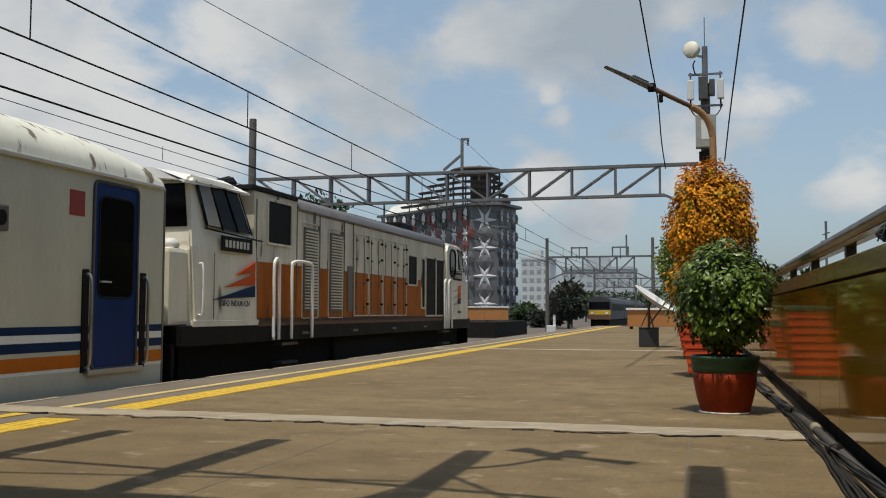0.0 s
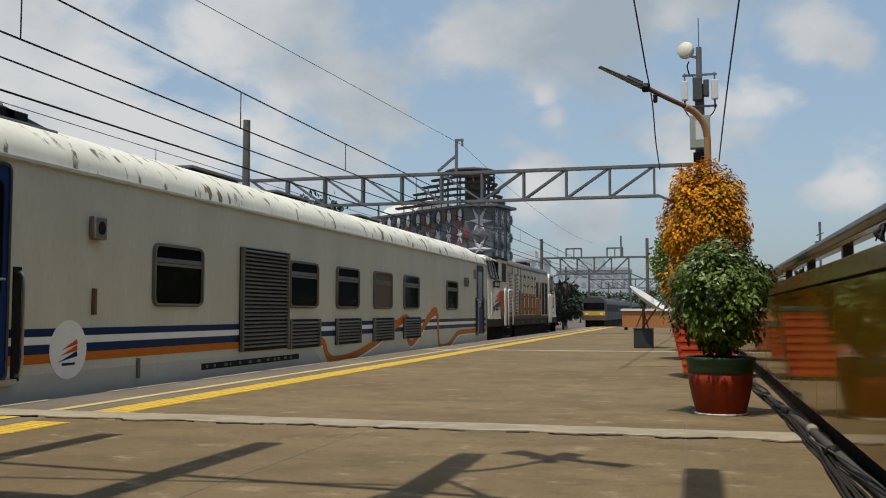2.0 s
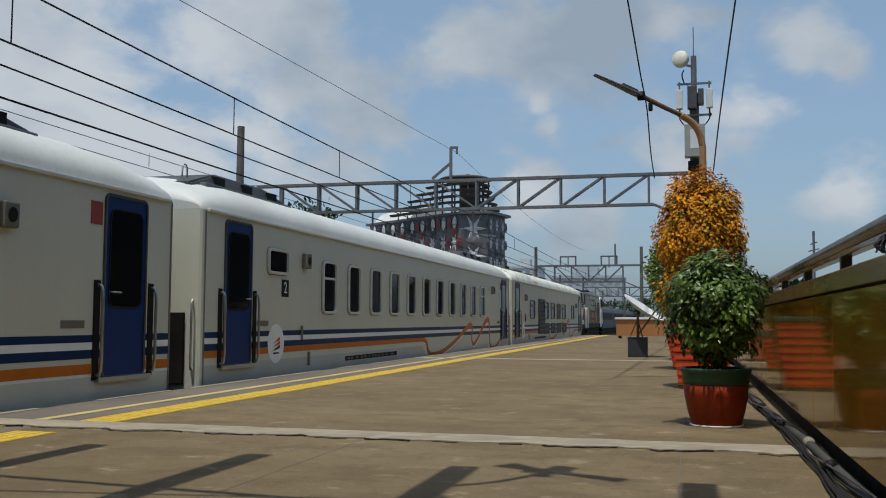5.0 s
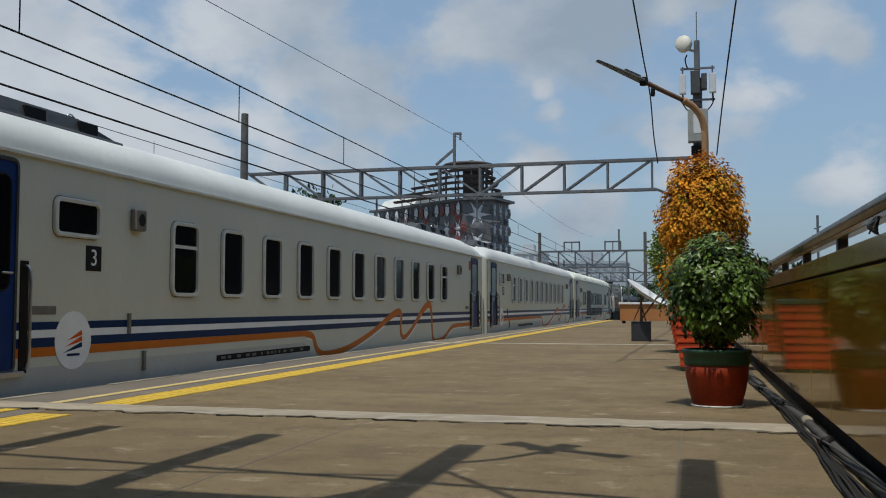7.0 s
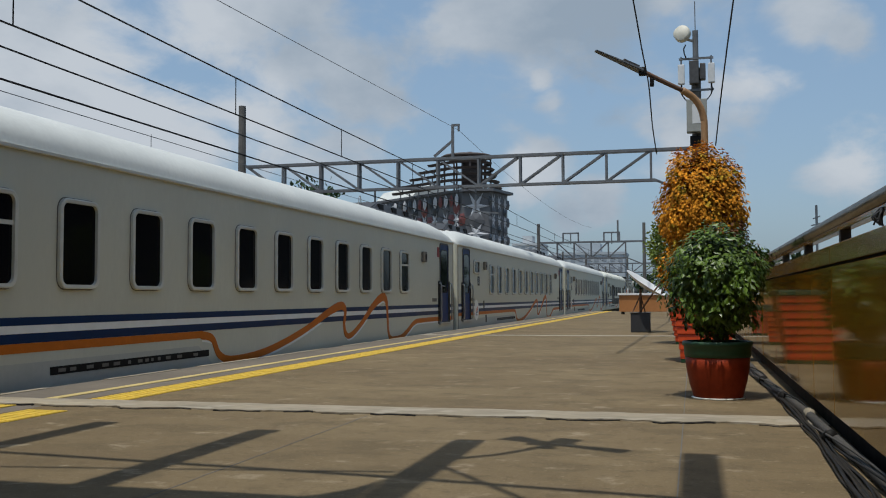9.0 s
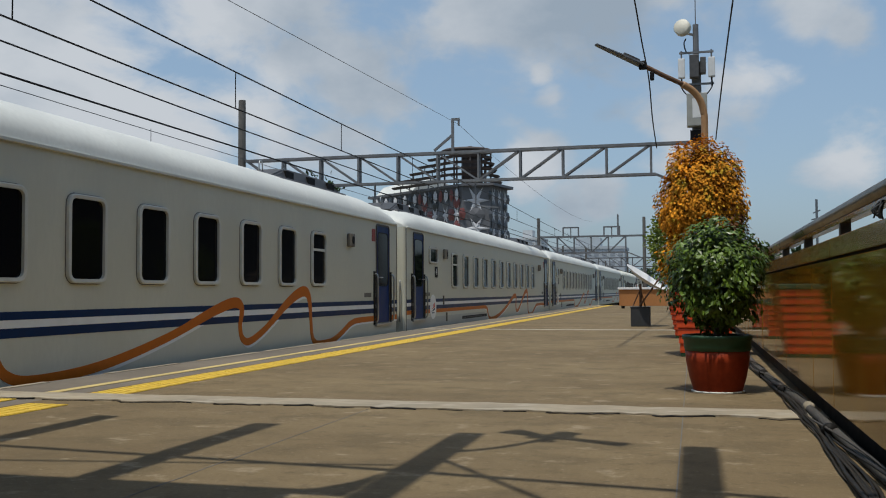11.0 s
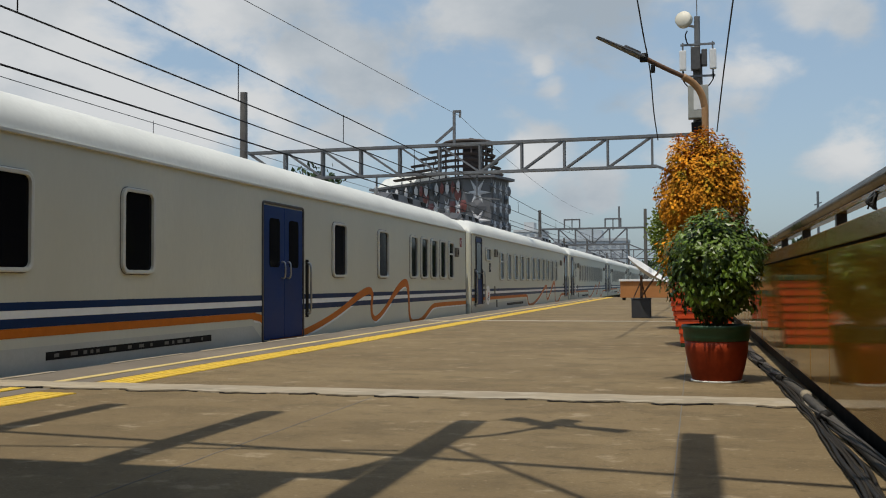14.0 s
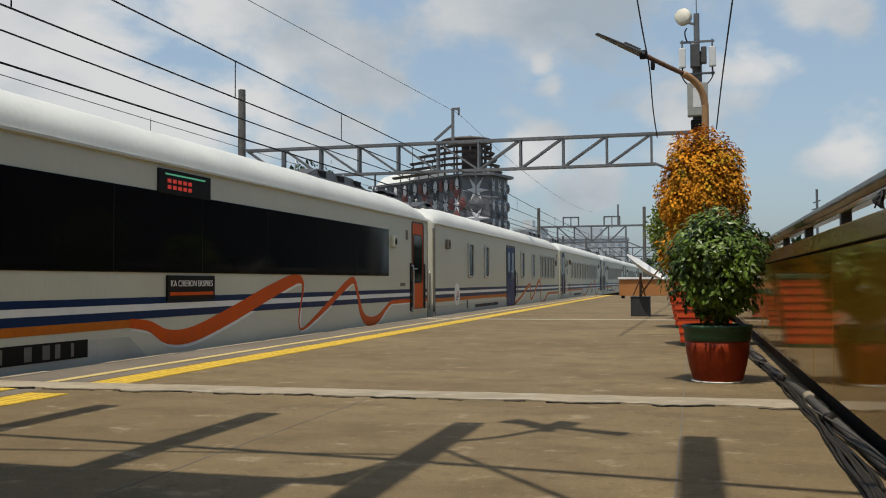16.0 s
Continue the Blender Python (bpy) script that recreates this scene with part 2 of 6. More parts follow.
# lighter green for the farther shrubs, with sunlight put into the leaf colour
SUNLIT_LEAF = paint("sunlit_green_leaf", (0.20, 0.27, 0.025), 0.5, vary=0.3, scale=5, fine=40, bump=0.03, piece=0.8)
BROWN_LEAF = paint("brown_leaf", (0.22, 0.085, 0.02), 0.8, vary=0.35, scale=5, fine=40, bump=0.05, piece=0.8)
TREE_LEAF = paint("tree_leaf", (0.060, 0.095, 0.045), 0.7, vary=0.3, scale=0.8, fine=10, bump=0.05, piece=0.6)
DARK_LEAF = paint("dark_tree_leaf", (0.032, 0.042, 0.030), 0.8, vary=0.3, scale=0.8, fine=10, bump=0.05, piece=0.6)
RUBBER = paint("cable_rubber", (0.022, 0.021, 0.020), 0.55, vary=0.25, fine=60, bump=0.06)
CONDUIT = paint("dusty_conduit", (0.062, 0.056, 0.047), 0.7, vary=0.3, scale=9, fine=60, bump=0.08)
DUSTY_CABLE = paint("dusty_cable", (0.030, 0.026, 0.021), 0.7, vary=0.25, scale=9, fine=60, bump=0.08)
LAMP_POLE = paint("ochre_pole", (0.36, 0.20, 0.085), 0.55, vary=0.15, fine=30, bump=0.04)
FACADE = paint("white_facade", (0.52, 0.52, 0.53), 0.7, vary=0.1, scale=0.2, fine=3, bump=0.02)
FACADE_DARK = paint("dark_facade_glass", (0.035, 0.04, 0.045), 0.3, vary=0.2, scale=0.3, fine=3, bump=0.01)
FACADE_GREY = paint("grey_facade_panel", (0.115, 0.115, 0.12), 0.5, vary=0.2, scale=0.3, fine=3, bump=0.01)
FACADE_BROWN = paint("brown_louvre", (0.075, 0.058, 0.052), 0.7, vary=0.2, scale=0.3, fine=3, bump=0.01)
FACADE_RED = paint("red_facade_panel", (0.17, 0.05, 0.042), 0.5, vary=0.2, scale=0.3, fine=3, bump=0.01)
# colours of far things, with the haze of distance mixed into the paint
HAZE_WALL = paint("hazed_wall", (0.50, 0.52, 0.53), 0.8, vary=0.1, scale=0.1, fine=1, bump=0)
HAZE_GREY = paint("hazed_grey_wall", (0.40, 0.44, 0.47), 0.8, vary=0.12, scale=0.1, fine=1, bump=0)
HAZE_PANE = paint("hazed_pane", (0.26, 0.29, 0.32), 0.6, vary=0.12, scale=0.1, fine=1, bump=0)
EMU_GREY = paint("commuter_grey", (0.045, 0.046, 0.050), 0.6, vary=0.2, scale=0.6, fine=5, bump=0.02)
HAZE_DARK = paint("hazed_dark", (0.10, 0.115, 0.13), 0.8, vary=0.12, scale=0.1, fine=1, bump=0)
TAN = paint("tan_barrier", (0.42, 0.19, 0.07), 0.7, vary=0.1, scale=1, fine=10, bump=0.03)
# dark paint for the added walls that block sky light
BLOCKER = paint("blocker_paint", (0.09, 0.085, 0.075), 0.8, vary=0.3, scale=0.3, fine=3, bump=0.05)
GREY_BOX = paint("grey_box_paint", (0.030, 0.032, 0.034), 0.6, vary=0.15, fine=30, bump=0.04)
ANTENNA = paint("antenna_grey", (0.62, 0.62, 0.60), 0.5, vary=0.06, fine=30, bump=0.02)


def glass_paint(name, color, rough=0.06):
    m = paint(name, color, rough, vary=0.2, scale=1.0, fine=8, bump=0.0)
    m.node_tree.nodes["Principled BSDF"].inputs["Specular IOR Level"].default_value = 0.13
    return m


TINT = glass_paint("tinted_glass", (0.005, 0.005, 0.006))
CURTAIN = paint("brown_curtain", (0.10, 0.055, 0.03), 0.6, vary=0.2, scale=9, fine=30, bump=0.05)
LED = bpy.data.materials.new("red_led")
LED.use_nodes = True
LED.node_tree.nodes["Principled BSDF"].inputs["Emission Color"].default_value = (0.9, 0.06, 0.03, 1)
LED.node_tree.nodes["Principled BSDF"].inputs["Emission Strength"].default_value = 0.35
LED.node_tree.nodes["Principled BSDF"].inputs["Base Color"].default_value = (0.2, 0.02, 0.02, 1)


LED_GREEN = LED.copy()
LED_GREEN.name = "green_led"
LED_GREEN.node_tree.nodes["Principled BSDF"].inputs["Emission Color"].default_value = (0.05, 0.8, 0.45, 1)


LEAF.node_tree.nodes["Principled BSDF"].inputs["Specular IOR Level"].default_value = 0.35
PANEL.node_tree.nodes["Principled BSDF"].inputs["Specular IOR Level"].default_value = 0.32
for dull in (TERRA, NAVY, BLUE, RIBBON, ORANGE, LOCO_ORANGE, BLACK, GRIME, RUBBER, DUSTY_CABLE, TAN, ORANGE_LEAF, TREE_LEAF):
    dull.node_tree.nodes["Principled BSDF"].inputs["Specular IOR Level"].default_value = 0.12


# ---- builders ----
def part(name, bm, material, parent=None, label=""):
    mesh = bpy.data.meshes.new(name)
    bm.to_mesh(mesh)
    bm.free()
    mesh.materials.append(material)
    ob = new(name, mesh)
    ob.parent = parent
    return tagged(ob, label)


def again(ob, m):
    """Another piece on the same mesh, under the same thing."""
    o = new(ob.name.split(".")[0], ob.data)
    o.parent = ob.parent
    o.matrix_basis = m
    return o


def thing(name, label, category, group="", kind="", at=(0, 0, 0)):
    ob = new(name)
    ob.location = at
    ob.empty_display_size = 0.2
    return tagged(ob, label, category, group, kind)


def box(bm, x0, x1, y0, y1, z0, z1, bevel=0.0):
    made = bmesh.ops.create_cube(bm, size=1.0, matrix=Matrix.LocRotScale(
        ((x0 + x1) / 2, (y0 + y1) / 2, (z0 + z1) / 2), None, (abs(x1 - x0), abs(y1 - y0), abs(z1 - z0))))
    if bevel:
        edges = {e for v in made["verts"] for e in v.link_edges}
        bmesh.ops.bevel(bm, geom=list(edges), offset=bevel, segments=2, affect="EDGES", profile=0.6)
    return bm


def rod(bm, a, b, r, n=8, r2=None):
    a, b = Vector(a), Vector(b)
    m = Matrix.Translation((a + b) / 2) @ (b - a).to_track_quat("Z", "Y").to_matrix().to_4x4()
    bmesh.ops.create_cone(bm, cap_ends=True, segments=n, radius1=r, radius2=r if r2 is None else r2, depth=(b - a).length, matrix=m)
    return bm


def tube(bm, points, r, n=8):
    """A round bar that bends through the points."""
    pts = [Vector(p) for p in points]
    rings = []
    side = None
    for i, p in enumerate(pts):
        way = (pts[min(i + 1, len(pts) - 1)] - pts[max(i - 1, 0)]).normalized()
        if side is None:
            side = way.orthogonal().normalized()
        side = (side - way * side.dot(way)).normalized()
        up = way.cross(side)
        rr = r[i] if isinstance(r, (list, tuple)) else r
        rings.append([bm.verts.new(p + rr * (math.cos(a) * side + math.sin(a) * up)) for a in np.linspace(0, 2 * math.pi, n, endpoint=False)])
    for q, s in zip(rings, rings[1:]):
        for i in range(n):
            bm.faces.new((q[i], q[(i + 1) % n], s[(i + 1) % n], s[i]))
    bm.faces.new(rings[0][::-1])
    bm.faces.new(rings[-1])
    bmesh.ops.recalc_face_normals(bm, faces=bm.faces[:])
    for f in bm.faces:
        f.smooth = True
    return bm


def bent(points, steps=6):
    """Points of a smooth curve through the points."""
    p = [Vector(q) for q in points]
    p = [2 * p[0] - p[1], *p, 2 * p[-1] - p[-2]]
    out = []
    for i in range(1, len(p) - 2):
        for k in range(steps):
            t = k / steps
            a, b, c, d = p[i - 1:i + 3]
            out.append(0.5 * (2 * b + (c - a) * t + (2 * a - 5 * b + 4 * c - d) * t * t + (3 * b - a - 3 * c + d) * t ** 3))
    return out + [p[-2]]


def plate(bm, outline, x0, x1):
    """A flat plate in the y-z plane, from x0 to x1."""
    lo = [bm.verts.new((x0, y, z)) for y, z in outline]
    hi = [bm.verts.new((x1, y, z)) for y, z in outline]
    bm.faces.new(lo)
    bm.faces.new(hi[::-1])
    n = len(lo)
    for i in range(n):
        bm.faces.new((lo[i], hi[i], hi[(i + 1) % n], lo[(i + 1) % n]))
    bmesh.ops.recalc_face_normals(bm, faces=bm.faces[:])
    return bm


def rounded(w, h, r, n=4):
    """The outline of a rounded opening, centred."""
    out = []
    for cy, cz, a0 in ((w / 2 - r, h / 2 - r, 0), (-w / 2 + r, h / 2 - r, 90), (-w / 2 + r, -h / 2 + r, 180), (w / 2 - r, -h / 2 + r, 270)):
        for k in range(n + 1):
            a = radians(a0 + 90 * k / n)
            out.append((cy + r * math.cos(a), cz + r * math.sin(a)))
    return out


def rim(bm, w, h, r, border, x0, x1):
    """A raised rounded frame round an opening of w by h."""
    inner, outer = rounded(w, h, r), rounded(w + 2 * border, h + 2 * border, r + border)
    rows = []
    for ring, x in ((outer, x0), (outer, x1 - 0.006), ([(a * 0.3 + c * 0.7, b * 0.3 + d * 0.7) for (a, b), (c, d) in zip(inner, outer)], x1), (inner, x1 - 0.004), (inner, x0)):
        rows.append([bm.verts.new((x, y, z)) for y, z in ring])
    n = len(inner)
    for a, b in zip(rows, rows[1:]):
        for i in range(n):
            bm.faces.new((a[i], a[(i + 1) % n], b[(i + 1) % n], b[i]))
    bmesh.ops.recalc_face_normals(bm, faces=bm.faces[:])
    return bm


def lathe(bm, profile, n=28):
    """A round body from (radius, z) pairs."""
    rings = [[bm.verts.new((r * math.cos(a), r * math.sin(a), z)) for a in np.linspace(0, 2 * math.pi, n, endpoint=False)] for r, z in profile]
    for q, s in zip(rings, rings[1:]):
        for i in range(n):
            bm.faces.new((q[i], q[(i + 1) % n], s[(i + 1) % n], s[i]))
    bm.faces.new(rings[0][::-1])
    bm.faces.new(rings[-1])
    bmesh.ops.recalc_face_normals(bm, faces=bm.faces[:])
    for f in bm.faces:
        f.smooth = True
    return bm


def strip(bm, path, widths, x0, x1):
    """A painted ribbon along (y, z) points, of the given widths."""
    p = [Vector((0, *q)) for q in path]
    up, down = [], []
    for i, q in enumerate(p):
        way = (p[min(i + 1, len(p) - 1)] - p[max(i - 1, 0)]).normalized()
        off = Vector((0, -way.z, way.y)) * widths[i] / 2
        up.append(q + off)
        down.append(q - off)
    rows = [[bm.verts.new((x, q.y, q.z)) for q in side] for side, x in ((up, x0), (up, x1), (down, x1), (down, x0))]
    for a, b in zip(rows, rows[1:]):
        for i in range(len(a) - 1):
            bm.faces.new((a[i], a[i + 1], b[i + 1], b[i]))
    bmesh.ops.recalc_face_normals(bm, faces=bm.faces[:])
    return bm


def words(text, size, material, parent, m, name="lettering"):
    curve = bpy.data.curves.new(name, "FONT")
    curve.body, curve.size, curve.align_x, curve.align_y, curve.extrude = text, size, "CENTER", "CENTER", 0.002
    tmp = bpy.data.objects.new(name, curve)
    scene.collection.objects.link(tmp)
    mesh = bpy.data.meshes.new_from_object(tmp.evaluated_get(bpy.context.evaluated_depsgraph_get()))
    bpy.data.objects.remove(tmp)
    mesh.materials.clear()
    mesh.materials.append(material)
    ob = new(name, mesh)
    ob.parent = parent
    ob.matrix_basis = m
    return ob


FLAT_ON_SIDE = Matrix(((0, 0, 1, 0), (1, 0, 0, 0), (0, 1, 0, 0), (0, 0, 0, 1)))  # writing that faces +x and reads along +y


def side_words(text, size, material, parent, x, y, z, name="lettering"):
    return words(text, size, material, parent, Matrix.Translation((x, y, z)) @ FLAT_ON_SIDE, name)

# ---- ground, tracks, platform ----
TRACKS = (-7.5, -11.6)
RAIL_Z = -1.0
ground = part("ground", box(bmesh.new(), -900, 900, -300, 2500, -1.9, -1.32), GROUND)
tagged(ground, "dry brown ground beyond the tracks", "ground", kind="structure")
bm = bmesh.new()
box(bm, -34, -5.9, -60, 420, -1.6, -1.17)
ballast = tagged(part("ballast", bm, BALLAST), "dark stone ballast under the tracks", "ballast", kind="structure")
for tx in TRACKS:
    track = thing("track", "steel rails on concrete sleepers in dark ballast", "railway track", "tracks", "structure")
    for s in (-0.5335, 0.5335):
        bm = bmesh.new()
        x = tx + s
        box(bm, x - 0.035, x + 0.035, -60, 420, RAIL_Z - 0.045, RAIL_Z, 0.008)
        box(bm, x - 0.012, x + 0.012, -60, 420, RAIL_Z - 0.12, RAIL_Z - 0.04)
        box(bm, x - 0.065, x + 0.065, -60, 420, RAIL_Z - 0.145, RAIL_Z - 0.12)
        part("rail", bm, RAIL, track)
    first = part("sleeper", box(bmesh.new(), -1.0, 1.0, -0.12, 0.12, -0.1, 0.1, 0.02), POST_CONC, track)
    first.matrix_basis = pose(tx, 40, RAIL_Z - 0.235)
    for i in range(1, 110):
        again(first, pose(tx, 40 + 0.62 * i, RAIL_Z - 0.235))

EDGE_X, WALL_X, FAR_END = -5.83, 0.74, 56.0
platform = thing("platform", "worn grey-brown concrete station platform with pale joints", "platform", kind="structure")
SLABS = ((-30, 6.53), (6.86, 20.22), (20.42, 34.0), (34.1, FAR_END))


def slab(name, x0, x1, y0, y1, z1, material):
    """One cast slab of the platform."""
    bm = bmesh.new()
    box(bm, x0, x1, y0, y1, z1 - 0.25, z1)
    return part(name, bm, material, platform)


for a, b in SLABS:
    slab("slab", -4.84, 2.2, a, b, 0.0, CONCRETE)
    slab("edge_slab", EDGE_X, -4.845, a, b, -0.004, COPING)
bm = bmesh.new()
box(bm, EDGE_X + 0.12, 2.2, -30, FAR_END, -1.3, -0.255)
part("base", bm, POST_CONC, platform)


def ragged_band(name, y0, y1, z, uneven, material):
    """A hand-trowelled mortar band across the platform, with a ragged near edge."""
    rng = random.Random(5)
    bm = bmesh.new()
    n = 150
    rows = [[], [], [], []]
    for i in range(n + 1):
        x = EDGE_X + (WALL_X + 0.06 - EDGE_X) * i / n
        j = uneven * (noise.noise((x * 3.1, 0, 0)) + 0.6 * noise.noise((x * 11, 3, 0)))
        k = 0.5 * uneven * noise.noise((x * 2.3, 9, 0))
        lift = z + 0.004 * noise.noise((x * 4, 5, 2))
        for row, (y, zz) in zip(rows, ((y0 + j, -0.2), (y0 + j + 0.008, lift), (y1 + k - 0.01, lift), (y1 + k, -0.2))):
            row.append(bm.verts.new((x, y, zz)))
    for a, b in zip(rows, rows[1:]):
        for i in range(n):
            bm.faces.new((a[i], a[i + 1], b[i + 1], b[i]))
    bmesh.ops.recalc_face_normals(bm, faces=bm.faces[:])
    part(name, bm, material, platform)


ragged_band("mortar_band", 6.47, 6.88, 0.012, 0.085, MORTAR)
ragged_band("mortar_band", 20.20, 20.46, 0.008, 0.04, PALE_MORTAR)
part("joint_filler", box(bmesh.new(), EDGE_X, WALL_X, 34.0, 34.1, -0.2, 0.002), MORTAR, platform)
# the dark ragged gap along the mortar band's near edge, in broken lengths
rng = random.Random(8)
x = -5.2
while x < 0.6:
    w = rng.uniform(0.15, 0.7)
    pts = []
    for k in range(max(4, int(w / 0.03))):
        xx = x + 0.03 * k
        pts.append((xx, 6.466 + 0.085 * (noise.noise((xx * 3.1, 0, 0)) + 0.6 * noise.noise((xx * 11, 3, 0))), 0.001))
    wide = rng.uniform(0.006, 0.016)
    part("crack", tube(bmesh.new(), pts, [wide * (0.5 + abs(noise.noise((p[0] * 9, 4, 1)))) for p in pts], 5), BLACK, platform)
    x += w + rng.uniform(0.02, 0.25)
bm = bmesh.new()
tube(bm, [(-2.20 + 0.012 * noise.noise((k * 0.9, 0, 0)), 3.0 + 3.4 * k / 15, 0.0) for k in range(16)], 0.003, 5)
part("joint", bm, POST_CONC, platform)

bm = bmesh.new()
for k in range(14):
    y0 = 1.0 + k * 1.36
    box(bm, -0.090 + 0.004 * noise.noise((k * 1.3, 0, 0)), -0.083 + 0.004 * noise.noise((k * 1.3, 2, 0)), y0, y0 + 1.36, -0.02, 0.003)
part("groove", bm, POST_CONC, platform)

rng = random.Random(14)
y = 1.0
while y < FAR_END - 2:
    l = rng.uniform(1.2, 3.0)
    part("edge_lip", box(bmesh.new(), EDGE_X - 0.004, EDGE_X + rng.uniform(0.05, 0.09), y, y + l, -0.03, 0.002 + 0.001 * rng.random(), 0.002), MORTAR, platform)
    y += l + rng.uniform(0.05, 1.2)

# yellow warning tiles with raised bars, and the thin faded line by the edge
warning = thing("warning_line", "yellow tactile warning tiles along the platform edge", "tactile paving", kind="structure")
tile = None
i = 0
y = 1.0
while y < FAR_END - 0.5:
    if not (6.3 < y < 6.75):
        if tile is None:
            bm = bmesh.new()
            box(bm, -0.165, 0.165, -0.155, 0.155, -0.02, 0.006, 0.003)
            for k in range(4):
                box(bm, -0.135 + k * 0.09 - 0.02, -0.135 + k * 0.09 + 0.02, -0.14, 0.14, 0.004, 0.0085)
            tile = part("tile", bm, YELLOW, warning)
            tile.matrix_basis = pose(-4.60, y, 0)
        elif y < 60:
            again(tile, pose(-4.60 + 0.006 * math.sin(i * 1.7), y, 0.0007 * math.sin(i * 2.9)))
    y += 0.315
    i += 1
for a, b in SLABS:
    bm = bmesh.new()
    box(bm, -5.20, -5.09, max(a, -5), b, -0.02, 0.0015)
    part("edge_line", bm, OLD_LINE, warning)

part("edge_line", box(bmesh.new(), -5.21, -5.08, 4.2, 6.46, -0.02, 0.004, 0.002), YELLOW, warning, "brighter yellow stretch of the edge line")

# ---- the brown glossy barrier with its handrail; its panels hang clear of the ground ----
barrier = thing("wall_east", "glossy brown panelled barrier with a steel handrail", "wall", kind="structure")
PANEL_W = 0.94
rng = random.Random(31)
for i in range(-5, 44):
    y = 0.18 + i * PANEL_W
    lean = pose(WALL_X, y + PANEL_W / 2, 0, 0, 0, rng.uniform(-0.22, 0.22))
    part("panel", box(bmesh.new(), 0, 0.025, -PANEL_W / 2 + 0.002, PANEL_W / 2 - 0.002, 0.15, 0.975, 0.003), PANEL, barrier).matrix_basis = lean
    part("cap_panel", box(bmesh.new(), -0.006, 0.03, -PANEL_W / 2 + 0.002, PANEL_W / 2 - 0.002, 0.99, 1.092, 0.004), PANEL_TOP, barrier).matrix_basis = lean
part("core", box(bmesh.new(), WALL_X + 0.032, WALL_X + 0.07, -4.4, 42, 0.16, 1.08), BLACK, barrier)
part("sill", box(bmesh.new(), WALL_X + 0.032, WALL_X + 0.16, -4.4, 42, 1.08, 1.10, 0.004), PANEL_TOP, barrier)
# recessed base behind the gap; the shade under the panels is painted black
part("shaded_kerb", box(bmesh.new(), WALL_X + 0.075, WALL_X + 0.2, -4.4, 42, -0.02, 0.3, 0.004), BLACK, barrier)
bm = bmesh.new()
rod(bm, (WALL_X + 0.05, -4.4, 1.232), (WALL_X + 0.05, 42, 1.232), 0.042, 16)
for f in bm.faces:
    f.smooth = len(f.verts) == 4
rail = part("handrail", bm, DULL_RAIL, barrier, "brushed steel handrail")
post = part("rail_post", box(bmesh.new(), -0.028, 0.028, -0.03, 0.03, 0, 0.10, 0.003), DARK_STEEL, barrier)
post.matrix_basis = pose(WALL_X + 0.05, 0.53, 1.09)
for i in range(1, 24):
    again(post, pose(WALL_X + 0.05, 0.53 + 1.70 * i, 1.09))
part("lower_rail", box(bmesh.new(), WALL_X + 0.02, WALL_X + 0.08, -4.4, 42, 1.165, 1.192, 0.004), PANEL_TOP, barrier)

# a knot of old twine that hangs from the handrail, and a white tube lamp behind the rail
rng = random.Random(6)
bm = bmesh.new()
for k in range(14):
    y = 4.40 + rng.uniform(-0.03, 0.03)
    tube(bm, bent([(WALL_X + 0.02 + rng.uniform(-0.01, 0.01), y, 1.18), (WALL_X + rng.uniform(-0.02, 0.02), y + rng.uniform(-0.02, 0.02), 1.14), (WALL_X + rng.uniform(-0.01, 0.02), y + rng.uniform(-0.03, 0.03), 1.095 + rng.uniform(0, 0.03))], 3), 0.004, 5)
tagged(part("twine_knot", bm, GREY_BOX), "knot of dark twine hanging from the handrail", "twine")
tube_lamp = part("tube_lamp", rod(bmesh.new(), (WALL_X + 0.115, 10.15, 1.13), (WALL_X + 0.115, 10.75, 1.13), 0.03, 12), WHITE)
tagged(tube_lamp, "white tube lamp lying on the barrier's sill", "lamp")

# cables that lie along the foot of the barrier, partly under its panels
rng = random.Random(3)
LAY = (3.6, 4.5, 5.33, 6.81, 8.44, 10.26, 14.0, 21.0)
CONDUIT_X = (0.76, 0.75, 0.735, 0.72, 0.66, 0.61, 0.60, 0.60)
THIN_X = (0.60, 0.63, 0.635, 0.655, 0.63, 0.585, 0.58, 0.58)


def lie(y, xs):
    return float(np.interp(y, LAY, xs))


for k in range(8):
    pts = []
    ph = rng.uniform(0, 9)
    thick = k == 7
    r = 0.028 if thick else (0.006, 0.010, 0.007, 0.012, 0.008, 0.006, 0.009)[k]
    for j in range(60):
        y = 0.5 + j * 0.34
        x = lie(y, CONDUIT_X) + 0.012 * noise.noise((y * 0.5, 1, 0)) if thick else (
            lie(y, THIN_X) + 0.013 * (k - 2) + 0.035 * noise.noise((y * 0.8, ph, 0)) + 0.016 * noise.noise((y * 2.3, ph, 4)))
        pts.append((x, y, r + (0.002 if thick else 0.010 * (k % 3) + 0.028 * abs(noise.noise((y * 1.1, ph, 7))))))
    cable = part("cable", tube(bmesh.new(), bent(pts, 3), r, 8), CONDUIT if thick else (RUBBER if k % 2 else DUSTY_CABLE))
    tagged(cable, "thick dusty grey conduit lying along the barrier foot" if thick else "thin black cable lying slack along the barrier foot", "cable", "cables along the barrier")
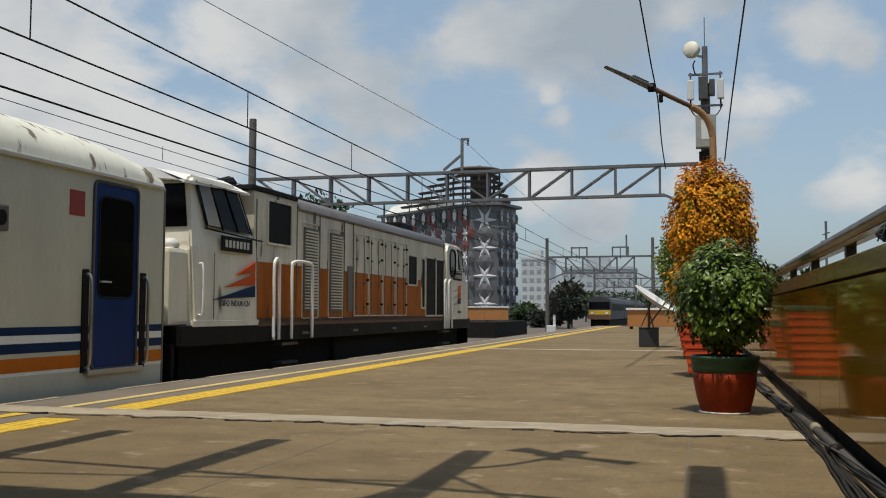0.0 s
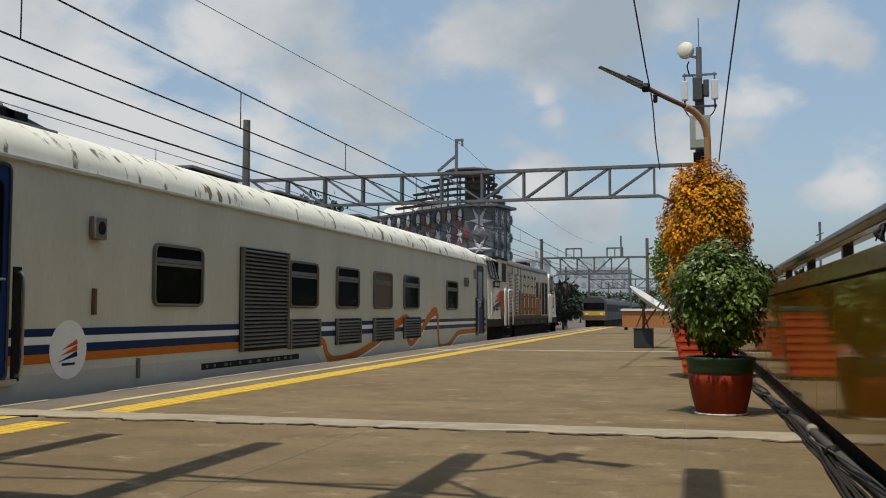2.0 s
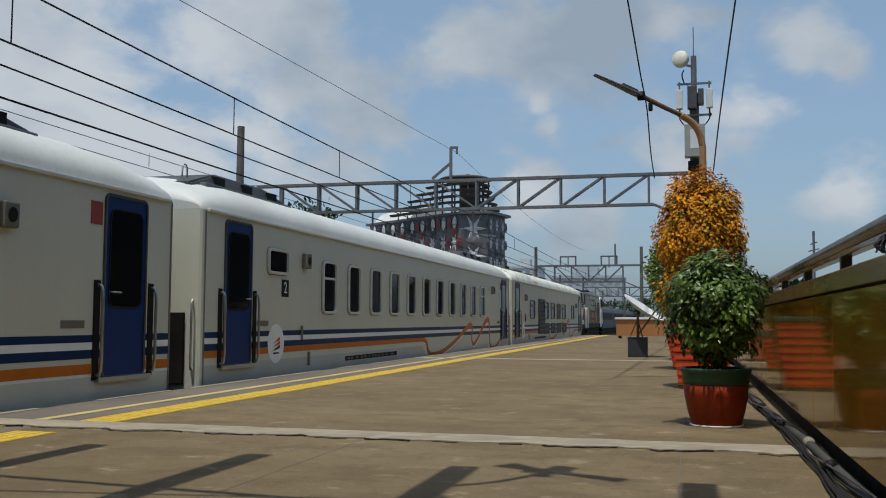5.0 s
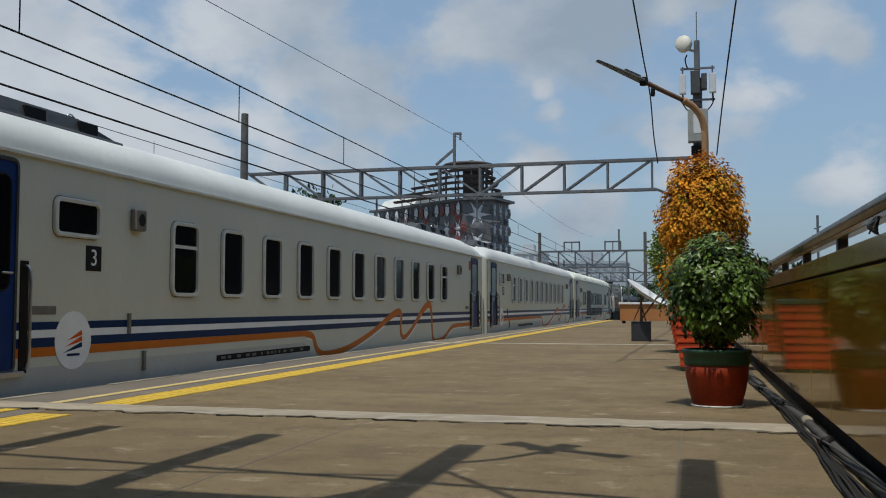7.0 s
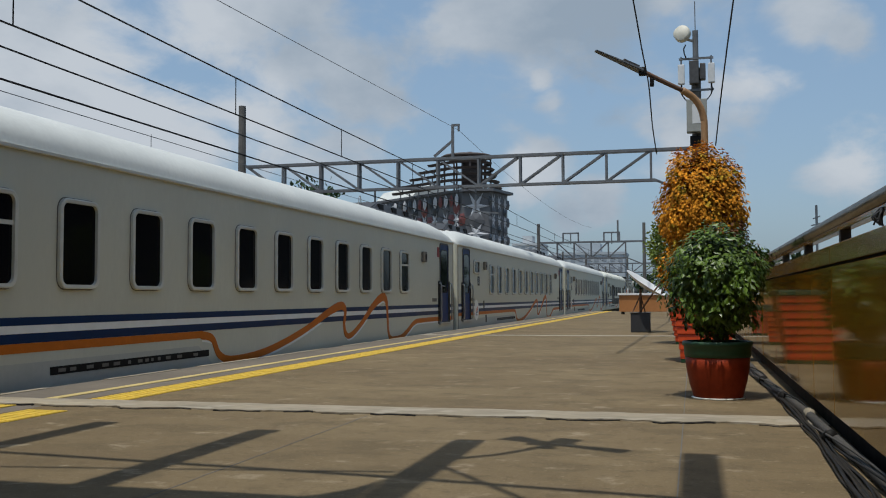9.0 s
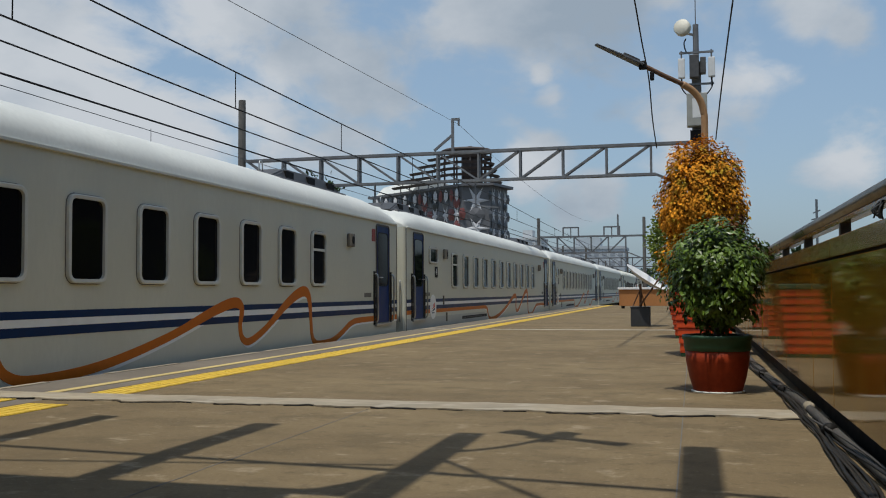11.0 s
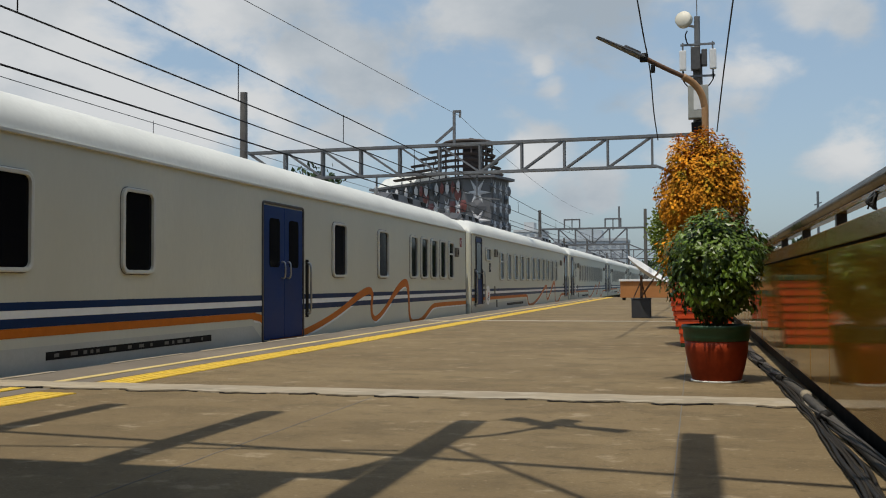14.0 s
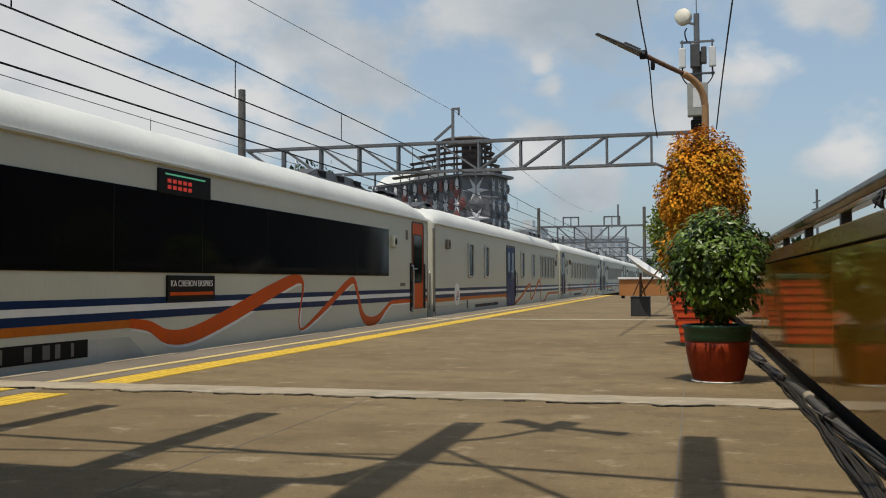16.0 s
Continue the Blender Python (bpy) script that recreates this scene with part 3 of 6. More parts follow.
for k in range(2):
    pts = []
    for j in range(120):
        y = 3.2 + j * 0.08
        turn = y * (1.9, 1.3)[k] + 0.8 * math.sin(y * 0.7 + k) + 2.1 * k
        pts.append((lie(y, CONDUIT_X) - 0.012 * (k + 1) + 0.040 * math.cos(turn), y, 0.040 + 0.030 * math.sin(turn)))
    wrap = part("cable", tube(bmesh.new(), pts, 0.0065, 6), (RUBBER, CONDUIT)[k])
    tagged(wrap, "thin cable wound loosely round the grey conduit", "cable", "cables along the barrier")
tagged(part("cable_sleeve", tube(bmesh.new(), [(0.722, 6.79, 0.036), (0.718, 6.90, 0.036)], 0.036, 12), MORTAR), "short pale sleeve on the grey conduit", "cable sleeve")
for y, x in ((9.4, 0.635), (7.9, 0.68), (5.7, 0.73)):
    tagged(part("cable_tie", tube(bmesh.new(), [(x - 0.03, y, 0.035), (x - 0.03, y + 0.03, 0.037)], 0.046, 10), BLACK), "black tape binding round the cables", "cable tie", "cable ties")

# ---- the passing train ----
BODY, SIDE = 21.4, 1.5
FRONT = [(0.0, 9.92), (0.7, 16.48), (1.0, 19.04), (1.5, 23.58), (2.0, 28.0), (2.5, 32.57), (3.5, 41.65), (4.0, 46.36), (5.0, 55.15), (6.5, 68.42), (7.0, 72.2), (7.4, 75.85), (8.0, 81.5), (9.0, 90.72), (10.5, 103.65), (11.5, 112.16),
         (12.0, 116.93), (12.3, 119.72), (13.0, 126.22), (13.5, 131.12), (14.0, 135.87), (14.5, 140.52), (14.8, 143.41), (15.3, 148.22), (16.0, 154.67)]
LONG_BODY = 22.0
ROOF_ARC = ((1.5, 3.22), (1.49, 3.31), (1.45, 3.41), (1.35, 3.52), (1.17, 3.63), (0.92, 3.72), (0.6, 3.79), (0.3, 3.825), (0, 3.835))


def shell(material, roof_material, car):
    """Sides with turned-in sills and rounded corner posts; the roof dips at both ends."""
    bm = bmesh.new()
    outline = [(-1.42, 0.86), (-1.5, 0.92), (-1.5, 3.22), (1.5, 3.22), (1.5, 0.92), (1.42, 0.86)]
    stations = [(0, 0.045), (0.02, 0.015), (0.06, 0.0), (BODY - 0.06, 0.0), (BODY - 0.02, 0.015), (BODY, 0.045)]
    rings = [[bm.verts.new((x - math.copysign(inset, x), y, z)) for x, z in outline] for y, inset in stations]
    for a, b in zip(rings, rings[1:]):
        for i in range(6):
            bm.faces.new((a[i], a[(i + 1) % 6], b[(i + 1) % 6], b[i]))
    bm.faces.new(rings[0])
    bm.faces.new(rings[-1][::-1])
    bmesh.ops.recalc_face_normals(bm, faces=bm.faces[:])
    part("body", bm, material, car)
    bm = bmesh.new()
    arc = [(x, z) for x, z in ROOF_ARC] + [(-x, z) for x, z in ROOF_ARC[-2::-1]]
    dips = [(0.0, 0.30, 0.05), (0.05, 0.52, 0.02), (0.25, 0.72, 0.0), (0.7, 0.90, 0.0), (1.3, 1.0, 0.0)]
    stations = dips + [(BODY * k / 8, 1.0, 0.0) for k in range(1, 8)] + [(BODY - a, b, c) for a, b, c in dips[::-1]]
    rings = [[bm.verts.new((x * (1 - inset * 0.5), y, 3.222 + (z - 3.22) * k)) for x, z in arc] for y, k, inset in stations]
    for a, b in zip(rings, rings[1:]):
        for i in range(len(arc) - 1):
            bm.faces.new((a[i], a[i + 1], b[i + 1], b[i]))
    bm.faces.new(rings[0])
    bm.faces.new(rings[-1][::-1])
    bmesh.ops.recalc_face_normals(bm, faces=bm.faces[:])
    for f in bm.faces:
        f.smooth = len(f.verts) == 4
    part("roof", bm, roof_material, car)
    for s in (1, -1):
        part("gutter", box(bmesh.new(), s * 1.495, s * 1.535, 0.12, BODY - 0.12, 3.195, 3.235, 0.008), RIM, car)
    for y in (0.055, BODY - 0.085):
        part("corner_strip", box(bmesh.new(), SIDE - 0.03, SIDE + 0.008, y, y + 0.03, 0.95, 3.2), LOUVRE, car)
    part("underframe", box(bmesh.new(), -1.15, 1.15, 0.3, BODY - 0.3, 0.62, 0.98), GRIME, car)
    part("equipment_box", box(bmesh.new(), -1.2, 1.25, 7.0, 11.5, 0.32, 0.62, 0.03), GRIME, car)
    for y in (3.4, BODY - 3.4):
        bm = bmesh.new()
        for s in (-1, 1):
            box(bm, s * 0.95, s * 1.08, y - 1.6, y + 1.6, 0.42, 0.62, 0.02)
        box(bm, -1.0, 1.0, y - 0.2, y + 0.2, 0.42, 0.62)
        bogie = part("bogie", bm, GRIME, car)
        for wy in (y - 1.1, y + 1.1):
            for s in (-1, 1):
                bm = bmesh.new()
                rod(bm, (s * 0.48, wy, 0.387), (s * 0.61, wy, 0.387), 0.387, 20)
                rod(bm, (s * 0.3, wy, 0.387), (s * 0.48, wy, 0.387), 0.08, 10)
                part("wheel", bm, DARK_STEEL, bogie)
    for y0, y1, ends in ((-0.24, 0.0, -1), (BODY, BODY + 0.24, 1)):
        bm = bmesh.new()
        for k in range(4):
            a = y0 + (y1 - y0) * (k + 0.08) / 4
            b = y0 + (y1 - y0) * (k + 0.92) / 4
            box(bm, -0.62, 0.62, a, b, 0.98, 3.05, 0.02)
        part("gangway", bm, BLACK, car, "black folded gangway bellows")
        bm = bmesh.new()
        rod(bm, (0, y0, 0.78), (0, y1, 0.78), 0.09, 8)
        part("coupler", bm, DARK_STEEL, car)
        ya, yb = (0.0, -0.05) if ends < 0 else (BODY, BODY + 0.05)
        part("end_plate", box(bmesh.new(), 0.78, 1.28, ya, yb, 1.0, 1.9, 0.01), GRIME, car)
        part("end_handle", tube(bmesh.new(), bent([(1.38, ya, 1.2), (1.40, ya + ends * 0.06, 1.25), (1.40, ya + ends * 0.06, 2.0), (1.38, ya, 2.05)], 3), 0.014, 6), STEEL, car)


def window(car, v, z0, z1, w, glass=None, border=0.044, rims=None, slider=False, r=0.07, name="window", s=1):
    """A rounded window in the side: raised rim, tinted pane, a sliding top light where it has one."""
    m = pose(s * SIDE, v + w / 2, (z0 + z1) / 2, 0, 0, 0 if s > 0 else 180)
    h = z1 - z0
    frame_part = part(name, rim(bmesh.new(), w, h, r, border, -0.01, 0.042), rims or RIM, car)
    frame_part.matrix_basis = m
    part("pane", plate(bmesh.new(), rounded(w + 0.02, h + 0.02, r), -0.02, 0.006), glass or TINT, frame_part)
    # thin dark line round the rim's outer edge
    if s > 0:
        part("outer_line", rim(bmesh.new(), w + 2 * border, h + 2 * border, r + border, 0.011, -0.01, 0.008), LOUVRE, frame_part)
    if slider:
        part("slider_bar", box(bmesh.new(), 0.0, 0.016, -w / 2, w / 2, h * 0.16, h * 0.21), rims or RIM, frame_part)
        if w > 0.9:
            part("slider_bar", box(bmesh.new(), 0.0, 0.013, -w / 2, w / 2, h * 0.22, h * 0.30), GALV, frame_part)
    return frame_part


def handrail(car, v, z0=1.18, z1=2.22, s=1):
    bm = bmesh.new()
    box(bm, SIDE, SIDE + 0.012, v - 0.055, v + 0.055, z0, z1, 0.004)
    back = part("rail_plate", bm, GRIME, car)
    bm = tube(bmesh.new(), bent([(SIDE, v, z0 + 0.05), (SIDE + 0.07, v, z0 + 0.10), (SIDE + 0.075, v, z0 + 0.5), (SIDE + 0.07, v, z1 - 0.1), (SIDE, v, z1 - 0.05)], 4), 0.017, 7)
    part("grab_rail", bm, STEEL, back, "steel grab rail")


def entrance(car, v, material=None, glass_z=(1.95, 2.98), facing=1, wide=0.76):
    """A doorway with its leaf set in a rim, a pane, a handle, a step plate and two grab rails."""
    z0, z1 = 1.22, 3.12
    leaf = part("door", plate(bmesh.new(), [(y + v + wide / 2, z + (z0 + z1) / 2) for y, z in rounded(wide, z1 - z0, 0.05)], SIDE - 0.02, SIDE + 0.007), material or BLUE, car)
    edge = part("door_frame", rim(bmesh.new(), wide, z1 - z0, 0.05, 0.035, -0.01, 0.022), DARK_STEEL, leaf)
    edge.matrix_basis = pose(SIDE, v + wide / 2, (z0 + z1) / 2)
    pane = part("door_pane", plate(bmesh.new(), [(y + v + wide / 2, z + sum(glass_z) / 2) for y, z in rounded(wide * 0.78, glass_z[1] - glass_z[0], 0.08)], SIDE, SIDE + 0.012), TINT, leaf)
    part("pane_rim", rim(bmesh.new(), wide * 0.78, glass_z[1] - glass_z[0], 0.08, 0.02, 0, 0.018), BLACK, leaf).matrix_basis = pose(SIDE, v + wide / 2, sum(glass_z) / 2)
    hy = v + (wide - 0.09 if facing > 0 else 0.09)
    bm = tube(bmesh.new(), bent([(SIDE + 0.005, hy, 2.1), (SIDE + 0.06, hy, 2.1), (SIDE + 0.06, hy - facing * 0.13, 2.1)], 3), 0.012, 6)
    part("door_handle", bm, STEEL, leaf)
    part("step_plate", box(bmesh.new(), SIDE - 0.05, SIDE + 0.05, v - 0.12, v + wide + 0.12, 1.155, 1.205, 0.008), STEEL, car)
    handrail(car, v - 0.13)
    handrail(car, v + wide + 0.14)


def stripes(car, y0=0.0):
    y1 = BODY
    for z0, z1, material, name in ((1.575, 1.65, NAVY, "navy_stripe"), (1.50, 1.573, WHITE, "white_stripe"), (1.41, 1.498, NAVY, "navy_stripe")):
        part(name, box(bmesh.new(), SIDE - 0.01, SIDE + 0.0035, y0 + 0.06, y1 - 0.06, z0, z1), material, car)


# from the coach's front end backwards
RIBBON_PATH = tuple((BODY + y, z) for y, z in (
    (-12.55, 0.36), (-12.25, 0.30), (-12.05, 0.08), (-11.65, 0.0), (-10.6, 0.06), (-9.3, 0.29), (-8.2, 0.57), (-7.6, 0.68), (-7.38, 0.60),
    (-7.42, 0.36), (-7.35, 0.19), (-7.12, 0.14), (-6.6, 0.30), (-5.8, 0.67), (-5.25, 0.83), (-5.0, 0.74), (-4.92, 0.42), (-4.86, 0.12),
    (-4.7, -0.01), (-4.35, -0.03), (-3.9, 0.0), (-3.45, 0.12), (-3.0, 0.26), (-2.4, 0.30), (-0.08, 0.30)))


def ribbon(car, path, bulk=0.12, material=None, forward=0.0, weights=None):
    end = (BODY - 0.08, path[-1][1])
    path = [(y + forward, z) for y, z in path if y + forward < BODY - 0.3] + [end]
    pts = [(p.y, p.z) for p in bent([(0, a, b + 1.0) for a, b in path], 6)]
    widths = [bulk * (0.85 + 0.55 * max(0.0, (z - 1.35) / 0.5)) for y, z in pts]
    if weights:
        at = np.linspace(0, len(weights) - 1, len(pts))
        widths = [float(np.interp(q, range(len(weights)), weights)) for q in at]
    part("ribbon", strip(bmesh.new(), pts, widths, SIDE - 0.005, SIDE + 0.0065), material or RIBBON, car, "orange-brown painted ribbon swoosh")
    low = [(y + 0.035, z - w * 0.55) for (y, z), w in zip(pts, widths)]
    part("ribbon_edge", strip(bmesh.new(), low, [0.055] * len(low), SIDE - 0.005, SIDE + 0.0025), WHITE, car)


def lower_band(car, end):
    part("orange_stripe", box(bmesh.new(), SIDE - 0.01, SIDE + 0.0035, 0.06, end, 1.32, 1.408), RIBBON, car)
    part("grey_band", plate(bmesh.new(), [(0.06, 0.925), (end + 0.35, 0.925), (end - 0.1, 1.225), (0.06, 1.225)], SIDE - 0.01, SIDE + 0.002), GREY_BAND, car)


def data_plate(car, v0, v1, z0=1.085, z1=1.165):
    black = part("data_plate", box(bmesh.new(), SIDE, SIDE + 0.006, v0, v1, z0, z1), BLACK, car, "black data plate with white marks")
    rng = random.Random(int(v0 * 10))
    y = v0 + 0.12
    while y < v1 - 0.15:
        w = rng.uniform(0.04, 0.12)
        part("plate_mark", box(bmesh.new(), SIDE + 0.006, SIDE + 0.008, y, y + w, z0 + 0.022, z1 - 0.022), LOUVRE, black)
        y += w + rng.uniform(0.05, 0.3)


def logo_disc(car, v, z):
    ring = [(v + 0.29 * math.cos(a), z + 0.29 * math.sin(a)) for a in np.linspace(0, 2 * math.pi, 28, endpoint=False)]
    disc = part("logo_disc", plate(bmesh.new(), ring, SIDE, SIDE + 0.006), WHITE, car, "white round badge with wing shapes")
    for k, (material, up) in enumerate(((ORANGE, 0.05), (ORANGE, -0.01), (NAVY, -0.07))):
        part("wing_mark", plate(bmesh.new(), [(v - 0.16 + 0.03 * (2 - k), z + up - 0.05), (v + 0.13, z + up + 0.05), (v + 0.14, z + up)], SIDE + 0.004, SIDE + 0.009), material, disc)
    part("badge_bar", box(bmesh.new(), SIDE + 0.004, SIDE + 0.009, v - 0.1, v + 0.1, z - 0.155, z - 0.13), NAVY, disc)


def side_lamp(car, v, z, material=None):
    bm = bmesh.new()
    box(bm, SIDE, SIDE + 0.09, v, v + 0.2, z, z + 0.24, 0.02)
    lamp = part("lamp_box", bm, material or LOUVRE, car)
    part("lamp_lens", plate(bmesh.new(), [(v + 0.1 + 0.06 * math.cos(a), z + 0.12 + 0.07 * math.sin(a)) for a in np.linspace(0, 6.283, 14, endpoint=False)], SIDE + 0.088, SIDE + 0.098), BLACK, lamp)


def roof_unit(car, v0, v1, height=0.19):
    """A low air-conditioning unit with sloping ends, a grille and lifting eyes."""
    h = 0.62 * height
    bm = bmesh.new()
    plate(bm, [(v0, 3.66), (v0 + 0.9, 3.77 + h), (v1 - 0.9, 3.77 + h), (v1, 3.66), (v1, 3.5), (v0, 3.5)], -1.02, 1.02)
    for v in bm.verts:
        if v.co.z > 3.7:
            v.co.x *= 0.9
    bmesh.ops.bevel(bm, geom=bm.edges[:], offset=0.03, segments=2, affect="EDGES")
    unit = part("roof_unit", bm, DARK_STEEL, car, "grey rooftop air-conditioning unit")
    part("unit_skirt", box(bmesh.new(), -1.10, 1.10, v0 + 0.3, v1 - 0.3, 3.5, 3.69, 0.02), LOCO_GREY, unit)
    part("unit_lid", box(bmesh.new(), -0.7, 0.7, v0 + 1.0, v1 - 1.0, 3.75 + h, 3.79 + h, 0.012), LOCO_GREY, unit) if v1 - v0 > 2.4 else None
    for k in range(3):
        y = v0 + 0.75 + k * (v1 - v0 - 1.7) / 2
        part("grille", box(bmesh.new(), 0.93, 0.985, y, y + 0.32, 3.70, 3.74 + h - 0.02, 0.004), BLACK, unit)
    for y in (v0 + 0.6, v1 - 0.6):
        part("lifting_eye", tube(bmesh.new(), bent([(0.6, y - 0.07, 3.70 + h), (0.6, y - 0.05, 3.86 + h), (0.6, y + 0.05, 3.86 + h), (0.6, y + 0.07, 3.70 + h)], 3), 0.012, 6), STEEL, unit)


def notice(car, v0, v1, z0, z1, material, text="", size=0.2, ink=None):
    n = part("notice", box(bmesh.new(), SIDE, SIDE + 0.006, v0, v1, z0, z1), material, car)
    if text:
        side_words(text, size, ink or WHITE, n, SIDE + 0.008, (v0 + v1) / 2, (z0 + z1) / 2)
    return n


def train_thing(name, label, category):
    return thing(name, label, category, "cars of the passing train")


def passenger_coach(number, forward=0.0):
    car = train_thing("passenger_coach", "cream coach with dark windows, navy stripes and orange ribbon", "train car")
    shell(CREAM, ROOF, car)
    stripes(car)
    lower_band(car, BODY - 12.5 + forward)
    ribbon(car, RIBBON_PATH, forward=forward)
    for i in range(11):
        v = 4.14 + 1.256 * i
        window(car, v, 1.96, 2.77, 0.56, slider=i in (0, 10))
        window(car, v, 1.96, 2.77, 0.56, s=-1)
    entrance(car, 0.63)
    entrance(car, BODY - 1.39, facing=-1)
    window(car, 1.97, 2.53, 2.83, 0.66, r=0.04)
    notice(car, 2.46, 2.72, 2.16, 2.42, BLACK, number, 0.24)
    notice(car, 1.62, 2.0, 1.72, 1.80, LOUVRE)
    notice(car, BODY - 2.1, BODY - 1.72, 1.72, 1.80, LOUVRE)
    notice(car, BODY - 1.66, BODY - 1.46, 2.80, 3.04, RED)
    side_lamp(car, 3.24, 2.63)
    side_lamp(car, BODY - 3.05, 2.63)
    logo_disc(car, 2.28, 1.46)
    data_plate(car, 5.27, 8.4)
    part("drain_pipe", box(bmesh.new(), SIDE, SIDE + 0.03, 3.22, 3.26, 1.50, 1.72), LOUVRE, car)
    part("drain_pipe", box(bmesh.new(), SIDE, SIDE + 0.03, 3.52, 3.57, 1.08, 1.3), LOUVRE, car)
    roof_unit(car, 0.5, 4.0)
    roof_unit(car, BODY - 5.3, BODY - 1.7)
    return car


def louvres(car, v0, v1, z0, z1, pitch=0.055):
    back = part("louvre_box", box(bmesh.new(), SIDE - 0.01, SIDE + 0.025, v0, v1, z0, z1, 0.01), BLACK, car, "dusty brown louvred grille")
    z = z0 + 0.05
    slat = None
    while z < z1 - 0.05:
        if slat is None:
            bm = bmesh.new()
            plate(bm, [(0, 0), (v1 - v0 - 0.1, 0), (v1 - v0 - 0.1, 0.03), (0, 0.03)], 0.0, 0.03)
            for vert in bm.verts:
                if vert.co.z > 0.01 and vert.co.x > 0.01:
                    vert.co.z -= 0.022
            slat = part("slat", bm, LOUVRE, back)
            slat.matrix_basis = pose(SIDE + 0.025, v0 + 0.05, z)
        else:
            again(slat, pose(SIDE + 0.025, v0 + 0.05, z))
        z += pitch
    for y in (v0, v1 - 0.05):
        part("louvre_edge", box(bmesh.new(), SIDE, SIDE + 0.06, y, y + 0.05, z0, z1, 0.006), LOUVRE, back)


def generator_car():
    car = train_thing("generator_car", "old cream power car with peeling roof paint and louvres", "train car")
    shell(OLD_CREAM, OLD_ROOF, car)
    stripes(car)
    lower_band(car, BODY - 13.3)
    ribbon(car, RIBBON_PATH, 0.15, forward=-0.12)
    for v, glass in ((3.82, TINT), (7.62, TINT), (9.6, TINT), (11.58, CURTAIN), (13.55, TINT), (17.15, TINT)):
        window(car, v, 1.91, 2.57, 1.08, glass, border=0.026, slider=True, rims=LOUVRE)
        window(car, v, 1.91, 2.57, 1.08, s=-1)
    louvres(car, 5.96, 7.52, 1.27, 2.70)
    for v in (7.57, 9.55, 11.53, 13.50):
        louvres(car, v, v + 1.22, 1.25, 1.70)
    entrance(car, 0.63)
    entrance(car, BODY - 1.39, facing=-1)
    notice(car, BODY - 1.80, BODY - 1.56, 2.75, 3.0, RED)
    side_lamp(car, 2.58, 2.55)
    side_lamp(car, BODY - 2.95, 2.5)
    logo_disc(car, 2.3, 1.44)
    data_plate(car, 4.95, 8.0)
    part("drain_pipe", box(bmesh.new(), SIDE, SIDE + 0.04, 2.66, 2.70, 1.78, 2.05), RUST, car)
    part("drain_pipe", box(bmesh.new(), SIDE, SIDE + 0.03, 3.5, 3.54, 1.08, 1.3), LOUVRE, car)
    roof_unit(car, 0.8, 2.9, 0.14)
    for v in (6.5, 9.4, 13.6):
        bm = bmesh.new()
        box(bm, -0.45, 0.45, v, v + 1.5, 3.75, 3.90, 0.05)
        hatch = part("roof_vent", bm, BLACK, car)
        part("vent_hood", box(bmesh.new(), -0.5, 0.5, v - 0.1, v + 1.6, 3.895, 3.93, 0.012), LOCO_GREY, hatch)
    return car


def dining_car():
    car = train_thing("dining_car", "cream dining car with a blue double loading door", "train car")
    shell(CREAM, ROOF, car)
    stripes(car)
    lower_band(car, BODY - 13.0)
    ribbon(car, RIBBON_PATH, forward=0.05)
    for v, w in ((3.6, 0.58), (5.72, 0.56), (BODY - 10.0, 0.6), (BODY - 7.56, 0.58), (BODY - 5.36, 0.5), (BODY - 4.50, 0.5), (BODY - 3.65, 0.5), (BODY - 2.82, 0.5), (BODY - 1.97, 0.46)):
        window(car, v, 1.97, 2.83, w, slider=v > 19.2)
        window(car, v, 1.97, 2.83, w, s=-1)
    for k in (0, 1):
        v = 9.25 + 0.7 * k
        leaf = part("loading_door", box(bmesh.new(), SIDE - 0.02, SIDE + 0.012, v + 0.005, v + 0.695, 1.0, 2.96, 0.006), BLUE, car, "blue loading door leaf")
        part("door_pane", plate(bmesh.new(), [(y + v + 0.35, z + 2.42) for y, z in rounded(0.36, 0.72, 0.06)], SIDE, SIDE + 0.017), TINT, leaf)
        hy = v + (0.6 if k == 0 else 0.1)
        part("door_handle", tube(bmesh.new(), bent([(SIDE + 0.01, hy, 1.9), (SIDE + 0.07, hy, 1.92), (SIDE + 0.07, hy, 2.12), (SIDE + 0.01, hy, 2.14)], 3), 0.014, 6), STEEL, leaf)
    part("loading_frame", rim(bmesh.new(), 1.44, 1.99, 0.03, 0.04, -0.01, 0.022), DARK_STEEL, car).matrix_basis = pose(SIDE, 9.95, 1.985)
    handrail(car, 10.85, 1.28, 2.2)
    notice(car, BODY - 0.74, BODY - 0.54, 2.78, 3.02, RED, "E", 0.15)
    side_lamp(car, 1.1, 2.63)
    side_lamp(car, BODY - 1.35, 2.5)
    logo_disc(car, 2.28, 1.48)
    data_plate(car, 4.45, 7.7)
    part("drain_pipe", box(bmesh.new(), SIDE, SIDE + 0.03, 3.4, 3.44, 1.08, 1.3), LOUVRE, car)
    part("corner_post", box(bmesh.new(), SIDE - 0.04, SIDE + 0.012, 0.0, 0.08, 1.1, 3.1, 0.01), LOUVRE, car)
    roof_unit(car, 0.4, 2.2, 0.12)
    roof_unit(car, BODY - 5.6, BODY - 1.6)
    return car


